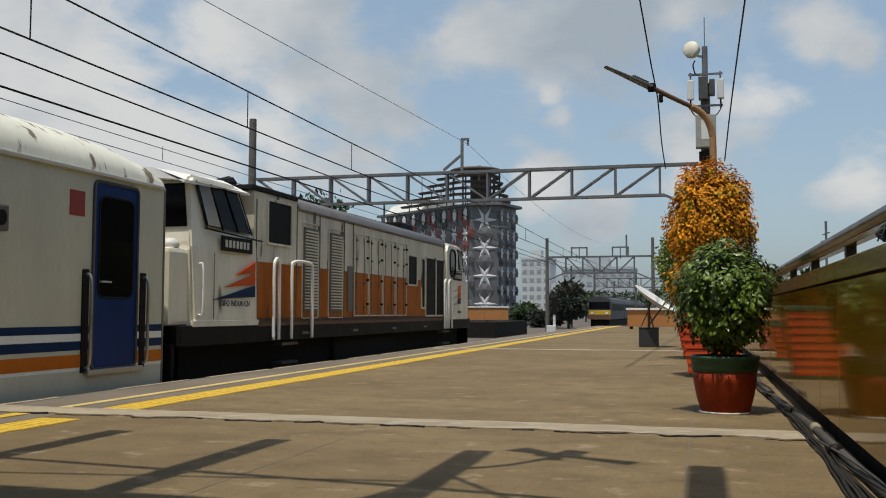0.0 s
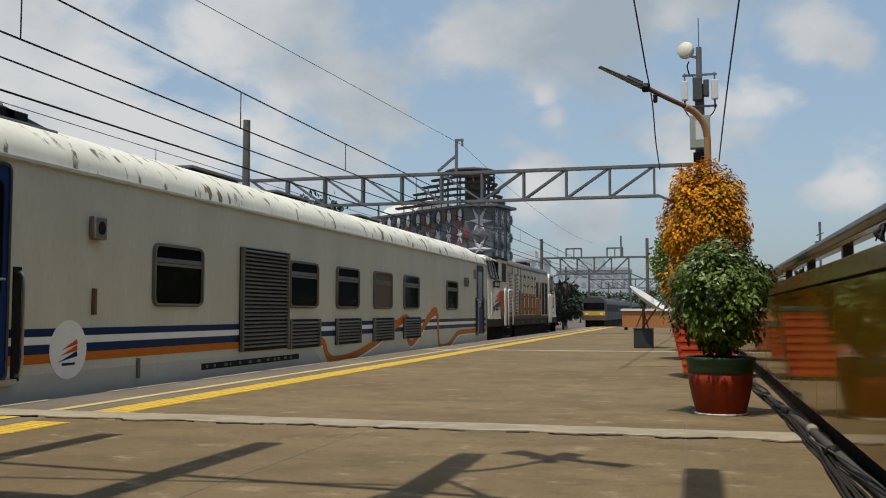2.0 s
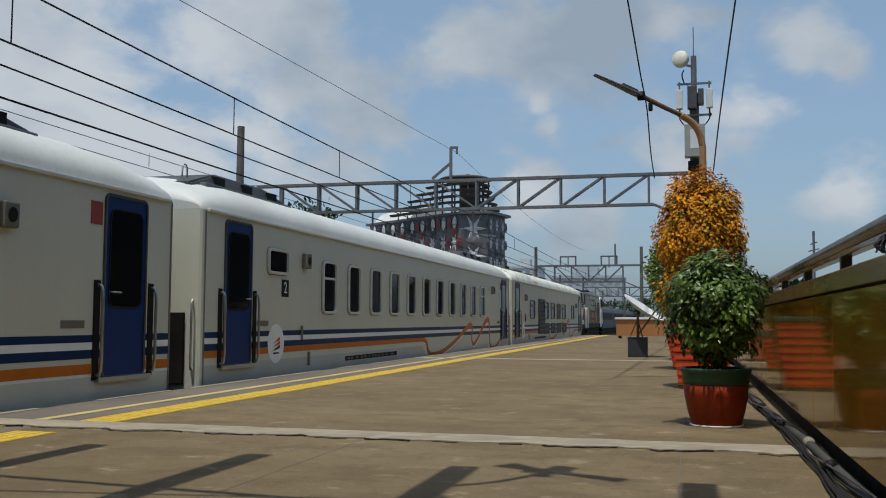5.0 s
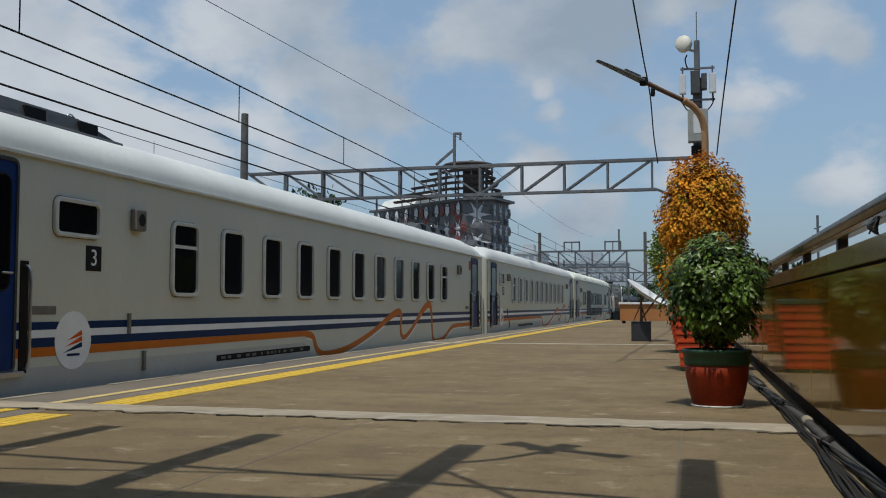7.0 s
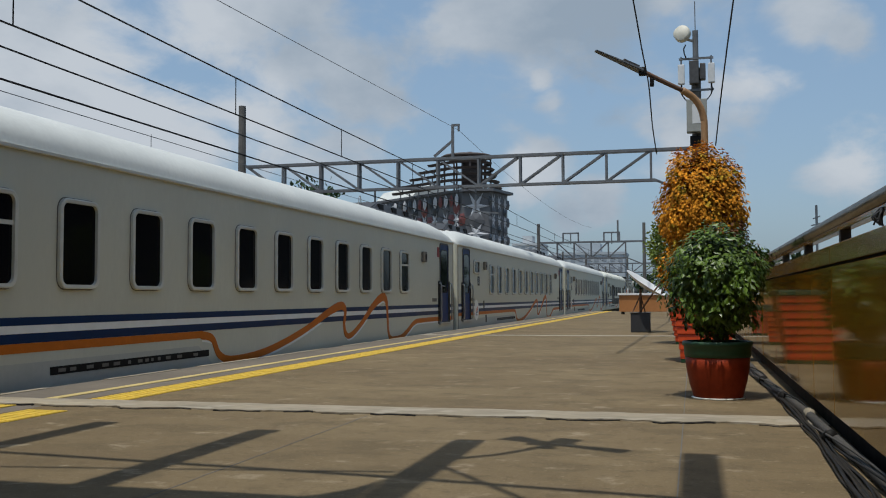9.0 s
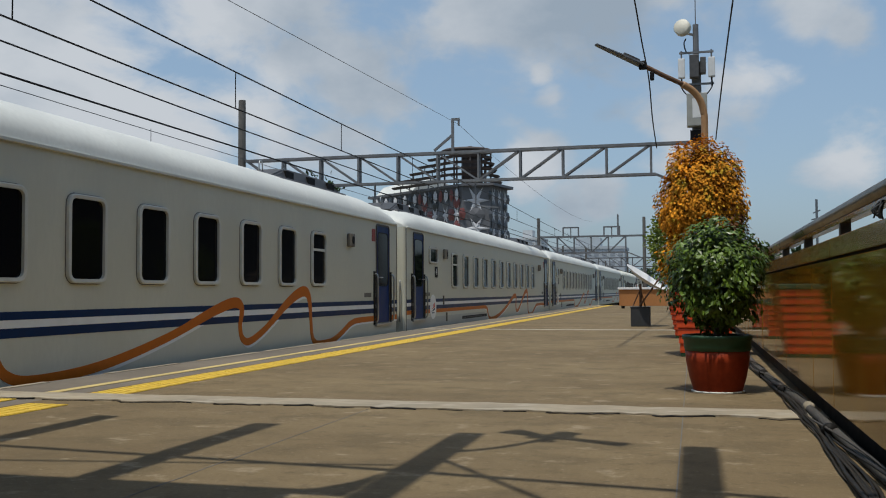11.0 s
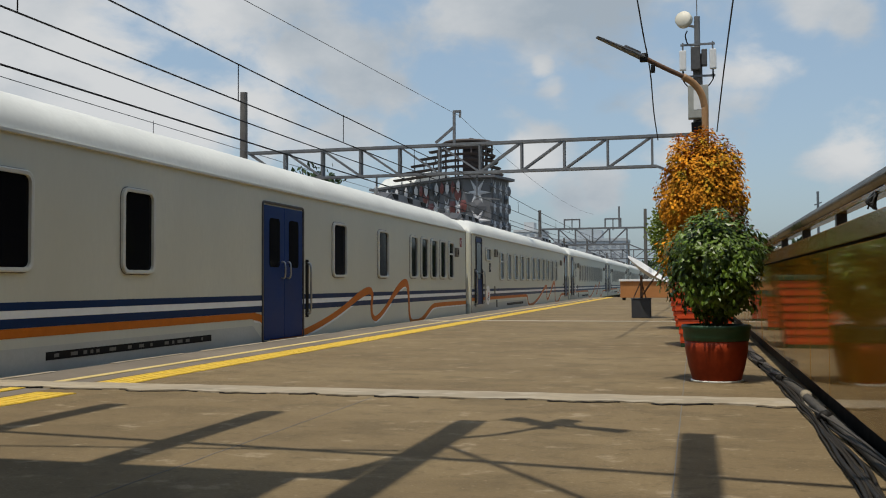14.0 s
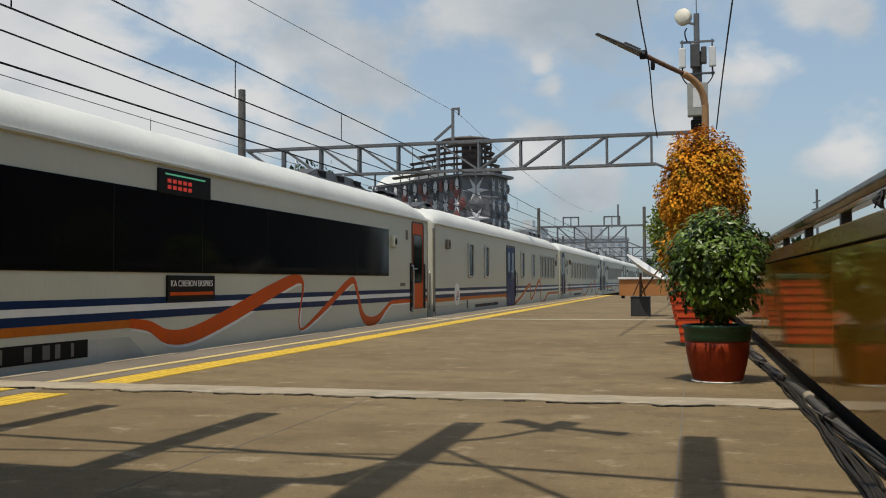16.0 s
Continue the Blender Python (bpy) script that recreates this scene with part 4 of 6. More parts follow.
def lounge_coach():
    """The last coach that comes by: one long dark band of glass, an orange door, a name board and a lit display."""
    car = train_thing("express_coach", "cream coach with a long dark window band and orange door", "train car")
    shell(CREAM, ROOF, car)
    stripes(car)
    lower_band(car, BODY - 12.2)
    b = BODY
    ribbon(car, ((b - 12.3, 0.37), (b - 11.9, 0.32), (b - 11.5, 0.18), (b - 10.9, 0.18), (b - 9.9, 0.38), (b - 8.9, 0.62), (b - 8.0, 0.82), (b - 7.6, 0.86), (b - 7.45, 0.74),
                 (b - 7.58, 0.36), (b - 7.6, 0.16), (b - 7.42, 0.08), (b - 6.5, 0.38), (b - 5.55, 0.74), (b - 5.1, 0.84), (b - 4.9, 0.62), (b - 4.65, 0.22),
                 (b - 4.25, 0.06), (b - 3.7, 0.10), (b - 3.25, 0.26), (b - 2.9, 0.38), (b - 2.5, 0.40), (b - 0.1, 0.40)), 0.14, ORANGE,
           weights=(0.1, 0.12, 0.17, 0.19, 0.21, 0.21, 0.19, 0.13, 0.07, 0.035, 0.03, 0.04, 0.10, 0.14, 0.12, 0.10, 0.15, 0.19, 0.15, 0.09, 0.07, 0.08, 0.08))
    band = part("window_band", box(bmesh.new(), SIDE - 0.02, SIDE + 0.012, b - 18.4, b - 3.02, 1.93, 2.88, 0.006), TINT, car, "long dark glass window band")
    for k in range(1, 8):
        part("glass_joint", box(bmesh.new(), SIDE + 0.0, SIDE + 0.014, b - 3.02 - k * 1.92 - 0.005, b - 3.02 - k * 1.92 + 0.005, 1.93, 2.88), BLACK, band)
    display = part("display", box(bmesh.new(), SIDE, SIDE + 0.02, b - 11.75, b - 10.5, 2.86, 3.15, 0.01), BLACK, car, "black destination display with red lit figures")
    for k in range(2):
        bm = bmesh.new()
        for j in range(5):
            box(bm, SIDE + 0.02, SIDE + 0.023, b - 11.55 + j * 0.12, b - 11.47 + j * 0.12, 2.92 + k * 0.075, 2.965 + k * 0.075)
        part("lit_figures", bm, LED, display)
    part("lit_line", box(bmesh.new(), SIDE + 0.02, SIDE + 0.023, b - 11.6, b - 10.65, 3.085, 3.105), LED_GREEN, display)
    board = part("name_board", box(bmesh.new(), SIDE, SIDE + 0.03, b - 11.55, b - 10.4, 1.60, 1.90, 0.01), BLACK, car, "black name board with white lettering")
    side_words("KA CIREBON EKSPRES", 0.105, WHITE, board, SIDE + 0.033, b - 10.975, 1.80)
    part("board_stripe", box(bmesh.new(), SIDE + 0.028, SIDE + 0.033, b - 11.5, b - 10.45, 1.66, 1.70), ORANGE, board)
    entrance(car, b - 1.32, ORANGE, (1.80, 2.85), facing=-1, wide=0.86)
    entrance(car, 0.63, ORANGE)
    notice(car, b - 1.80, b - 1.64, 2.72, 2.93, LOUVRE)
    notice(car, b - 2.2, b - 1.85, 1.72, 1.79, LOUVRE)
    side_lamp(car, b - 2.88, 2.52, CREAM)
    data_plate(car, b - 15.5, b - 13.05, 1.06, 1.24)
    roof_unit(car, 0.9, 4.4)
    roof_unit(car, b - 6.2, b - 2.6)
    roof_unit(car, b - 1.9, b - 0.5, 0.1)
    return car


BODY = LONG_BODY
CARS = [generator_car()]
BODY = 21.4
CARS += [passenger_coach("2", 1.6), passenger_coach("3", -0.62), passenger_coach("4", -0.66), passenger_coach("5", 0.18)]
BODY = LONG_BODY
CARS += [dining_car()]
BODY = 21.4
CARS += [lounge_coach()]
# how far each car's tail end lies behind the front of the first car
TAILS = (22.0, 44.0, 66.1, 87.9, 109.85, 132.4, 154.35)


# ---- the locomotive that leads ----
def locomotive():
    loco = train_thing("locomotive", "cream and orange diesel locomotive with weathered paint", "locomotive")
    S = 1.38
    part("frame", box(bmesh.new(), -S, S, 0.5, 15.6, 1.36, 1.62, 0.015), BLACK, loco)
    part("fuel_tank", box(bmesh.new(), -1.2, 1.2, 6.0, 9.8, 0.45, 1.36, 0.08), GRIME, loco)
    part("walkway_edge", box(bmesh.new(), S - 0.01, S + 0.012, 2.6, 13.0, 1.585, 1.64), RUST, loco)
    part("underframe", box(bmesh.new(), -1.12, 1.12, 0.9, 15.2, 0.5, 1.37), GRIME, loco)
    for k in range(4):
        part("frame_mark", box(bmesh.new(), S, S + 0.006, 4.2 + 2.3 * k, 4.45 + 2.3 * k, 1.44, 1.48), LOUVRE, loco)
    for y in (3.4, 12.4):
        bm = bmesh.new()
        for s in (-1, 1):
            box(bm, s * 0.95, s * 1.1, y - 2.0, y + 2.0, 0.5, 0.85, 0.03)
            for k in (-1.6, 0, 1.6):
                box(bm, s * 1.08, s * 1.2, y + k - 0.2, y + k + 0.2, 0.3, 0.62, 0.03)
        bogie = part("bogie", bm, GRIME, loco)
        for k in (-1.6, 0, 1.6):
            for s in (-1, 1):
                bm = bmesh.new()
                rod(bm, (s * 0.48, y + k, 0.48), (s * 0.61, y + k, 0.48), 0.48, 20)
                rod(bm, (s * 0.3, y + k, 0.48), (s * 0.48, y + k, 0.48), 0.09, 8)
                part("wheel", bm, DARK_STEEL, bogie)
    # the two cabs: the rear one as it stands, the front one turned round
    for m, front in ((Matrix.Identity(4), False), (Matrix.Translation((0, 16.1, 0)) @ Matrix.Rotation(math.pi, 4, "Z"), True)):
        near = -1 if front else 1
        bm = bmesh.new()
        plate(bm, [(0.80, 1.62), (0.76, 2.62), (0.86, 3.44), (1.0, 3.56), (2.28, 3.56), (2.62, 2.70), (2.62, 1.62)], -S, S)
        for v in bm.verts:
            if v.co.z > 2.65:
                v.co.x *= 1 - 0.12 * (v.co.z - 2.65) / 0.9
        bmesh.ops.bevel(bm, geom=bm.edges[:], offset=0.05, segments=2, affect="EDGES")
        cab = part("cab", bm, LOCO_CREAM, loco, "cream cab with slanting windows")
        cab.matrix_basis = m
        roof = bmesh.new()
        plate(roof, [(0.66, 3.50), (0.66, 3.70), (2.46, 3.70), (2.46, 3.50)], -1.30, 1.30)
        bmesh.ops.subdivide_edges(roof, edges=[e for e in roof.edges if abs(e.verts[0].co.x - e.verts[1].co.x) > 1], cuts=5)
        for v in roof.verts:
            side = abs(v.co.x) / 1.30
            v.co.z -= 0.06 * side ** 2 + (0.17 if side > 0.99 and v.co.z > 3.6 else 0.0) + (0.07 if v.co.y < 0.7 and v.co.z > 3.6 else 0.0)
        part("cab_roof", roof, WHITE, cab)
        bm = bmesh.new()
        box(bm, -1.3, 1.3, 0.35, 0.85, 1.62, 2.58, 0.06)
        nose = part("nose", bm, LOCO_CREAM, cab)
        for s in (-1, 1):
            bm = bmesh.new()
            a = [(0.735 + 0.10 * (z - 2.62) / 0.82, z) for z in (2.86, 3.42)]
            vs = [bm.verts.new(p) for p in ((s * 0.10, a[0][0], a[0][1]), (s * 1.29, a[0][0], a[0][1]), (s * 1.20, a[1][0], a[1][1]), (s * 0.10, a[1][0], a[1][1]))]
            f = bm.faces.new(vs)
            bmesh.ops.solidify(bm, geom=[f], thickness=0.03)
            pane = part("windscreen", bm, TINT, cab)
            bm = bmesh.new()
            vs = [bm.verts.new(p) for p in ((s * (S - 0.030), 1.16, 2.90), (s * (S - 0.030), 2.40, 2.88), (s * (S - 0.120), 2.14, 3.44), (s * (S - 0.120), 1.02, 3.46))]
            f = bm.faces.new(vs)
            bmesh.ops.solidify(bm, geom=[f], thickness=0.03)
            bmesh.ops.recalc_face_normals(bm, faces=bm.faces[:])
            glass = part("cab_window", bm, TINT, cab)
            # pale grey sheet for the sky's reflection in the first third of the pane
            bm = bmesh.new()
            vs = [bm.verts.new(p) for p in ((s * (S - 0.024), 1.18, 2.91), (s * (S - 0.024), 1.52, 2.905), (s * (S - 0.112), 1.36, 3.43), (s * (S - 0.112), 1.06, 3.44))]
            bmesh.ops.solidify(bm, geom=[bm.faces.new(vs)], thickness=0.01)
            bmesh.ops.recalc_face_normals(bm, faces=bm.faces[:])
            part("sky_sheen", bm, GREY_BAND, glass)
            for k in (0.0, 0.34, 0.68, 1.0):
                part("window_bar", tube(bmesh.new(), [(s * (S - 0.022), 1.14 + 1.28 * k, 2.87), (s * (S - 0.112), 1.0 + 1.15 * k, 3.47)], 0.011, 6), BLACK, glass)
            part("window_bar", tube(bmesh.new(), [(s * (S + 0.0), 1.05, 2.86), (s * (S + 0.02), 2.66, 2.80)], 0.013, 6), BLACK, glass)
            bm = bmesh.new()
            rod(bm, (s * 0.55, 0.33, 2.34), (s * 0.55, 0.45, 2.34), 0.11, 16)
            part("headlight", bm, ANTENNA, nose)
            part("ditch_step", box(bmesh.new(), s * 0.9, s * 1.3, 0.42, 0.56, 0.5, 0.55), DARK_STEEL, cab)
        part("nose_lamp", lathe(bmesh.new(), [(0.02, 0), (0.12, 0.01), (0.13, 0.06), (0.07, 0.12), (0.02, 0.13)], 16), ANTENNA, nose).matrix_basis = pose(near * 1.15, 0.58, 2.575)
        x = near * S
        # number board as bars, wing marks and the depot name
        board = part("number_board", box(bmesh.new(), x, x + near * 0.02, 1.48, 2.36, 2.60, 2.80), BLACK, cab, "black number board with pale bars")
        for k in range(7):
            part("board_mark", box(bmesh.new(), x + near * 0.02, x + near * 0.024, 1.56 + k * 0.105, 1.625 + k * 0.105, 2.65, 2.75), RIM, board)
        for k, material in enumerate((ORANGE, ORANGE, NAVY)):
            z = 2.42 - 0.17 * k
            back, tip = (2.48, 1.3 + 0.30 * (2 - k)) if not front else (1.45, 2.5 - 0.25 * (2 - k))
            if front:
                back, tip = 1.55 + 0.0, 2.45
            part("wing_mark", plate(bmesh.new(), [(tip, z - 0.13), (back, z + 0.08), (back, z - 0.08), ((tip + back) / 2, z - 0.10)], x - near * 0.01, x + near * 0.012), material, cab)
        if not front:
            side_words("DIPO INDUK CN", 0.115, NAVY, cab, S + 0.014, 1.88, 1.90)
        else:
            part("bar_mark", box(bmesh.new(), x, x + near * 0.005, 1.5, 2.1, 1.76, 1.82), NAVY, cab)
        part("cab_sill", box(bmesh.new(), -S - 0.01, S + 0.01, 0.78, 2.62, 1.60, 1.68, 0.01), LOCO_CREAM, cab)
    # the hood between them
    bm = bmesh.new()
    box(bm, -1.3, 1.3, 2.6, 13.5, 1.62, 2.52)
    part("lower_hood", bm, LOCO_ORANGE, loco)
    part("upper_hood", box(bmesh.new(), -1.3, 1.3, 2.6, 13.5, 2.523, 3.44), LOCO_HOOD, loco)
    part("tall_hood", box(bmesh.new(), -1.29, 1.303, 2.6, 4.12, 2.6, 3.54, 0.01), LOCO_HOOD, loco)
    bm = bmesh.new()
    arc = [(1.33, 3.43), (1.30, 3.53), (1.18, 3.62), (0.8, 3.69), (0, 3.72), (-0.8, 3.69), (-1.18, 3.62), (-1.30, 3.53), (-1.33, 3.43)]
    rings = [[bm.verts.new((x, y, z)) for x, z in arc] for y in (4.1, 8, 13.2)]
    for a, b in zip(rings, rings[1:]):
        for i in range(8):
            bm.faces.new((a[i], a[i + 1], b[i + 1], b[i])).smooth = True
    bm.faces.new(rings[0]), bm.faces.new(rings[-1][::-1])
    bmesh.ops.recalc_face_normals(bm, faces=bm.faces[:])
    part("hood_roof", bm, LOCO_GREY, loco)
    part("hood_roof", box(bmesh.new(), -1.33, 1.33, 2.5, 4.1, 3.54, 3.62, 0.02), BLACK, loco)
    for y, l, h in ((5.4, 1.2, 0.13), (8.2, 2.2, 0.10), (11.4, 1.1, 0.22)):
        part("roof_fan", box(bmesh.new(), -0.7, 0.7, y, y + l, 3.66, 3.68 + h, 0.04), BLACK, loco)
    H = 1.3
    for y0, y1 in ((4.38, 4.94), (5.52, 6.08)):
        back = part("grille", box(bmesh.new(), H, H + 0.02, y0, y1, 1.78, 3.16, 0.006), LOUVRE, loco)
        first = part("slat", box(bmesh.new(), 0, 0.03, 0, y1 - y0 - 0.08, 0, 0.022), LOCO_CREAM, back)
        first.matrix_basis = pose(H + 0.018, y0 + 0.04, 1.84)
        for k in range(1, 26):
            again(first, pose(H + 0.018, y0 + 0.04, 1.84 + 0.05 * k))
    grille = part("small_grille", box(bmesh.new(), H, H + 0.02, 6.38, 6.62, 1.8, 2.62, 0.006), LOUVRE, loco)
    rng = random.Random(4)
    for k in range(14):
        y = 6.85 + 0.42 * k
        if y < 10.2:
            part("door_seam", box(bmesh.new(), H, H + 0.010, y, y + 0.009, 1.7, 3.2), LOUVRE, loco)
            for z in (1.85, 2.3, 2.75, 3.1):
                if rng.random() < 0.7:
                    part("hinge", box(bmesh.new(), H, H + 0.03, y - 0.03, y + 0.03, z, z + 0.045, 0.005), LOUVRE, loco)
    # framed hood doors, latches, a dark seam under the roof and rust along the deck
    for k, (y0, y1) in enumerate(((6.72, 7.52), (7.56, 8.36), (8.40, 9.20), (9.24, 10.02))):
        door = part("hood_door", rim(bmesh.new(), y1 - y0 - 0.06, 1.50, 0.02, 0.022, -0.01, 0.016), LOCO_HOOD, loco)
        door.matrix_basis = pose(H, (y0 + y1) / 2, 2.48)
        for z in (1.92, 2.38, 2.80, 3.12):
            part("latch", box(bmesh.new(), -0.01, 0.035, 0.30, 0.37, z - 2.48, z - 2.44, 0.004), BLACK, door)
    part("roof_seam", box(bmesh.new(), H, H + 0.012, 4.12, 13.2, 3.395, 3.41), LOUVRE, loco)
    part("colour_seam", box(bmesh.new(), H, H + 0.006, 4.12, 10.0, 2.512, 2.524), LOUVRE, loco)
    part("deck_rust", box(bmesh.new(), H, H + 0.010, 2.64, 13.4, 1.625, 1.70), RUST, loco)
    for y in (2.66, 4.10, 5.05, 6.20, 6.66):
        part("hood_seam", box(bmesh.new(), H, H + 0.014, y, y + 0.018, 1.66, 3.42), LOUVRE, loco)
    for y0, y1 in ((4.30, 5.02), (5.44, 6.16)):
        part("grille_frame", rim(bmesh.new(), y1 - y0 - 0.06, 1.52, 0.02, 0.02, -0.01, 0.02), LOCO_HOOD, loco).matrix_basis = pose(H, (y0 + y1) / 2, 2.46)
    quarter = part("quarter_panel", plate(bmesh.new(), [(13.12, 1.66), (14.20, 1.66), (14.20, 3.30), (14.05, 3.46), (13.30, 3.46), (13.12, 3.30)], H, S + 0.012), LOCO_CREAM, loco, "cream quarter panel with a rounded window")
    part("quarter_rim", rim(bmesh.new(), 0.50, 0.62, 0.16, 0.05, 0, 0.03), BLACK, quarter).matrix_basis = pose(S + 0.012, 13.66, 3.02)
    part("quarter_pane", plate(bmesh.new(), [(y + 13.66, z + 3.02) for y, z in rounded(0.50, 0.62, 0.16)], S, S + 0.022), TINT, quarter)
    for y in (1.30, 2.56):
        part("cab_seam", box(bmesh.new(), S, S + 0.006, y, y + 0.012, 1.70, 2.56), LOUVRE, loco)
    part("cab_rust", box(bmesh.new(), S, S + 0.008, 0.9, 2.62, 1.60, 1.66), RUST, loco)
    part("cab_grab", tube(bmesh.new(), bent([(S, 0.92, 1.75), (S + 0.05, 0.93, 1.80), (S + 0.05, 0.93, 2.35), (S, 0.92, 2.40)], 3), 0.014, 6), WHITE, loco)
    # openings are flush black plates; the darkness inside is put into their colour
    for y0, y1, z0, z1 in ((3.04, 3.86, 2.82, 3.44), (10.1, 10.75, 2.40, 3.02), (11.15, 11.4, 1.9, 3.0), (11.5, 12.35, 1.72, 3.05), (12.4, 13.1, 1.72, 3.05)):
        black_plate = part("opening", box(bmesh.new(), H - 0.02, H + 0.008, y0, y1, z0, z1), BLACK, loco)
        part("opening_frame", rim(bmesh.new(), y1 - y0, z1 - z0, 0.02, 0.04, -0.01, 0.03), LOCO_HOOD, black_plate).matrix_basis = pose(H, (y0 + y1) / 2, (z0 + z1) / 2)
    for a, b in ((3.02, 3.20), (3.66, 4.46), (12.75, 12.95), (13.15, 13.45)):
        x = S + 0.05
        bm = tube(bmesh.new(), bent([(x, a, 1.38), (x, a, 1.62), (x, a, 2.42), (x, a + 0.05, 2.55), (x, (a + b) / 2, 2.58), (x, b - 0.05, 2.55), (x, b, 2.42), (x, b, 1.62), (x, b, 1.38)], 4), 0.026, 8)
        part("handrail", bm, WHITE, loco, "white tubular handrail")
    for y in (3.6, 12.9):
        for k in range(4):
            part("step", box(bmesh.new(), S - 0.1, S + 0.06, y - 0.3, y + 0.3, 0.45 + 0.28 * k, 0.49 + 0.28 * k), DARK_STEEL, loco)
    for x in (-0.5, 0.55):
        bm = bmesh.new()
        rod(bm, (x, 2.75, 3.68), (x, 3.25, 3.72), 0.06, 10, 0.14)
        rod(bm, (x, 2.95, 3.4), (x, 2.95, 3.68), 0.03, 6)
        part("horn", bm, BLACK, loco)
    part("coupler", box(bmesh.new(), -0.12, 0.12, 0.1, 0.5, 0.75, 1.0, 0.03), DARK_STEEL, loco)
    for y in (0.45, 15.65):
        part("pilot", box(bmesh.new(), -1.3, 1.3, y - 0.03, y + 0.05, 0.35, 1.40, 0.02), BLACK, loco)
    return loco


LOCO = locomotive()


# ---- the commuter train that waits on the second track ----
def waiting_train():
    y0 = 114.0
    emu = thing("commuter_train", "grey commuter train with a dark windscreen and orange-yellow front band", "train", at=(TRACKS[1], y0, RAIL_Z))
    for k in range(4):
        a = k * 20.0
        bm = bmesh.new()
        arc = [(-1.4, 0.9), (-1.42, 2.9), (-1.25, 3.3), (-0.7, 3.55), (0, 3.62), (0.7, 3.55), (1.25, 3.3), (1.42, 2.9), (1.4, 0.9)]
        rings = [[bm.verts.new((x, y, z)) for x, z in arc] for y in (a, a + 19.6)]
        for i in range(9):
            bm.faces.new((rings[0][i], rings[0][(i + 1) % 9], rings[1][(i + 1) % 9], rings[1][i]))
        bm.faces.new(rings[0]), bm.faces.new(rings[1][::-1])
        bmesh.ops.recalc_face_normals(bm, faces=bm.faces[:])
        part("car_body", bm, EMU_GREY, emu)
        part("roof_equipment", box(bmesh.new(), -0.8, 0.8, a + 3, a + 8, 3.5, 3.75, 0.1), HAZE_DARK, emu)
        part("window_row", box(bmesh.new(), 1.41, 1.44, a + 1.0, a + 18.5, 1.95, 2.75), BLACK, emu)
    part("windscreen", box(bmesh.new(), -1.2, 1.2, -0.03, 0.0, 2.15, 2.95, 0.02), TINT, emu)
    part("front_band", box(bmesh.new(), -1.3, 1.3, -0.03, 0.0, 1.45, 1.95, 0.02), YELLOW, emu, "orange-yellow front band")
    part("lower_front", box(bmesh.new(), -1.38, 1.38, -0.02, 0.0, 0.9, 1.44), RUST, emu)
    part("bogies", box(bmesh.new(), -1.1, 1.1, 0.6, 78, 0.0, 0.9), GRIME, emu)
    for s in (-0.85, 0.85):
        part("headlight", box(bmesh.new(), s - 0.15, s + 0.15, -0.05, -0.03, 1.55, 1.75), WHITE, emu)


waiting_train()


# ---- overhead line: portals, posts and wires ----
def bar_between(bm, a, b, w):
    a, b = Vector(a), Vector(b)
    m = Matrix.Translation((a + b) / 2) @ (b - a).to_track_quat("Z", "Y").to_matrix().to_4x4() @ Matrix.Diagonal((w, w, (b - a).length, 1))
    bmesh.ops.create_cube(bm, size=1.0, matrix=m)
    return bm


def portal(name, label, y, x0, x1, top, low, posts, bays, w=0.10, depth=0.26):
    """A lattice beam on two posts across the tracks."""
    p = thing(name, label, "overhead line portal", "overhead line portals")
    inset = (x1 - x0) / bays * 0.9
    for d in (-depth / 2, depth / 2):
        part("top_chord", bar_between(bmesh.new(), (x0, y + d, top), (x1, y + d, top), w), GALV, p)
        part("bottom_chord", bar_between(bmesh.new(), (x0 + inset, y + d, low), (x1 - inset, y + d, low), w * 0.9), GALV, p)
        step = (x1 - x0) / bays
        for k in range(1, bays):
            x = x0 + k * step
            part("upright", bar_between(bmesh.new(), (x, y + d, low), (x, y + d, top), w * 0.75), GALV, p)
        for k in range(bays):
            a, b = x0 + k * step, x0 + (k + 1) * step
            za, zb = (top, low) if k < bays / 2 else (low, top)
            if k == bays - 1:
                za, zb = low, top
                continue
            part("diagonal", bar_between(bmesh.new(), (a, y + d, za), (b, y + d, zb), w * 0.65), GALV, p)
        part("end_strut", bar_between(bmesh.new(), (x1 - inset, y + d, low), (x1, y + d, low - 0.65), w * 0.65), GALV, p)
        part("end_strut", bar_between(bmesh.new(), (x0 + inset, y + d, low), (x0, y + d, low - 0.65), w * 0.65), GALV, p)
    step = (x1 - x0) / bays
    for k in range(bays + 1):
        part("tie", bar_between(bmesh.new(), (x0 + k * step, y - depth / 2, top), (x0 + k * step, y + depth / 2, top), w * 0.6), GALV, p)
    for x, top_z in posts:
        bm = bmesh.new()
        rod(bm, (x, y, -1.35), (x, y, top_z), 0.20, 14, 0.15)
        part("post", bm, POST_CONC, p, "tapered concrete post")
    return p


G1 = 36.3
near_portal = portal("line_portal", "grey lattice steel portal over the tracks", G1, -17.75, 0.2, 6.24, 5.12, ((-18.0, 8.8),), 11)
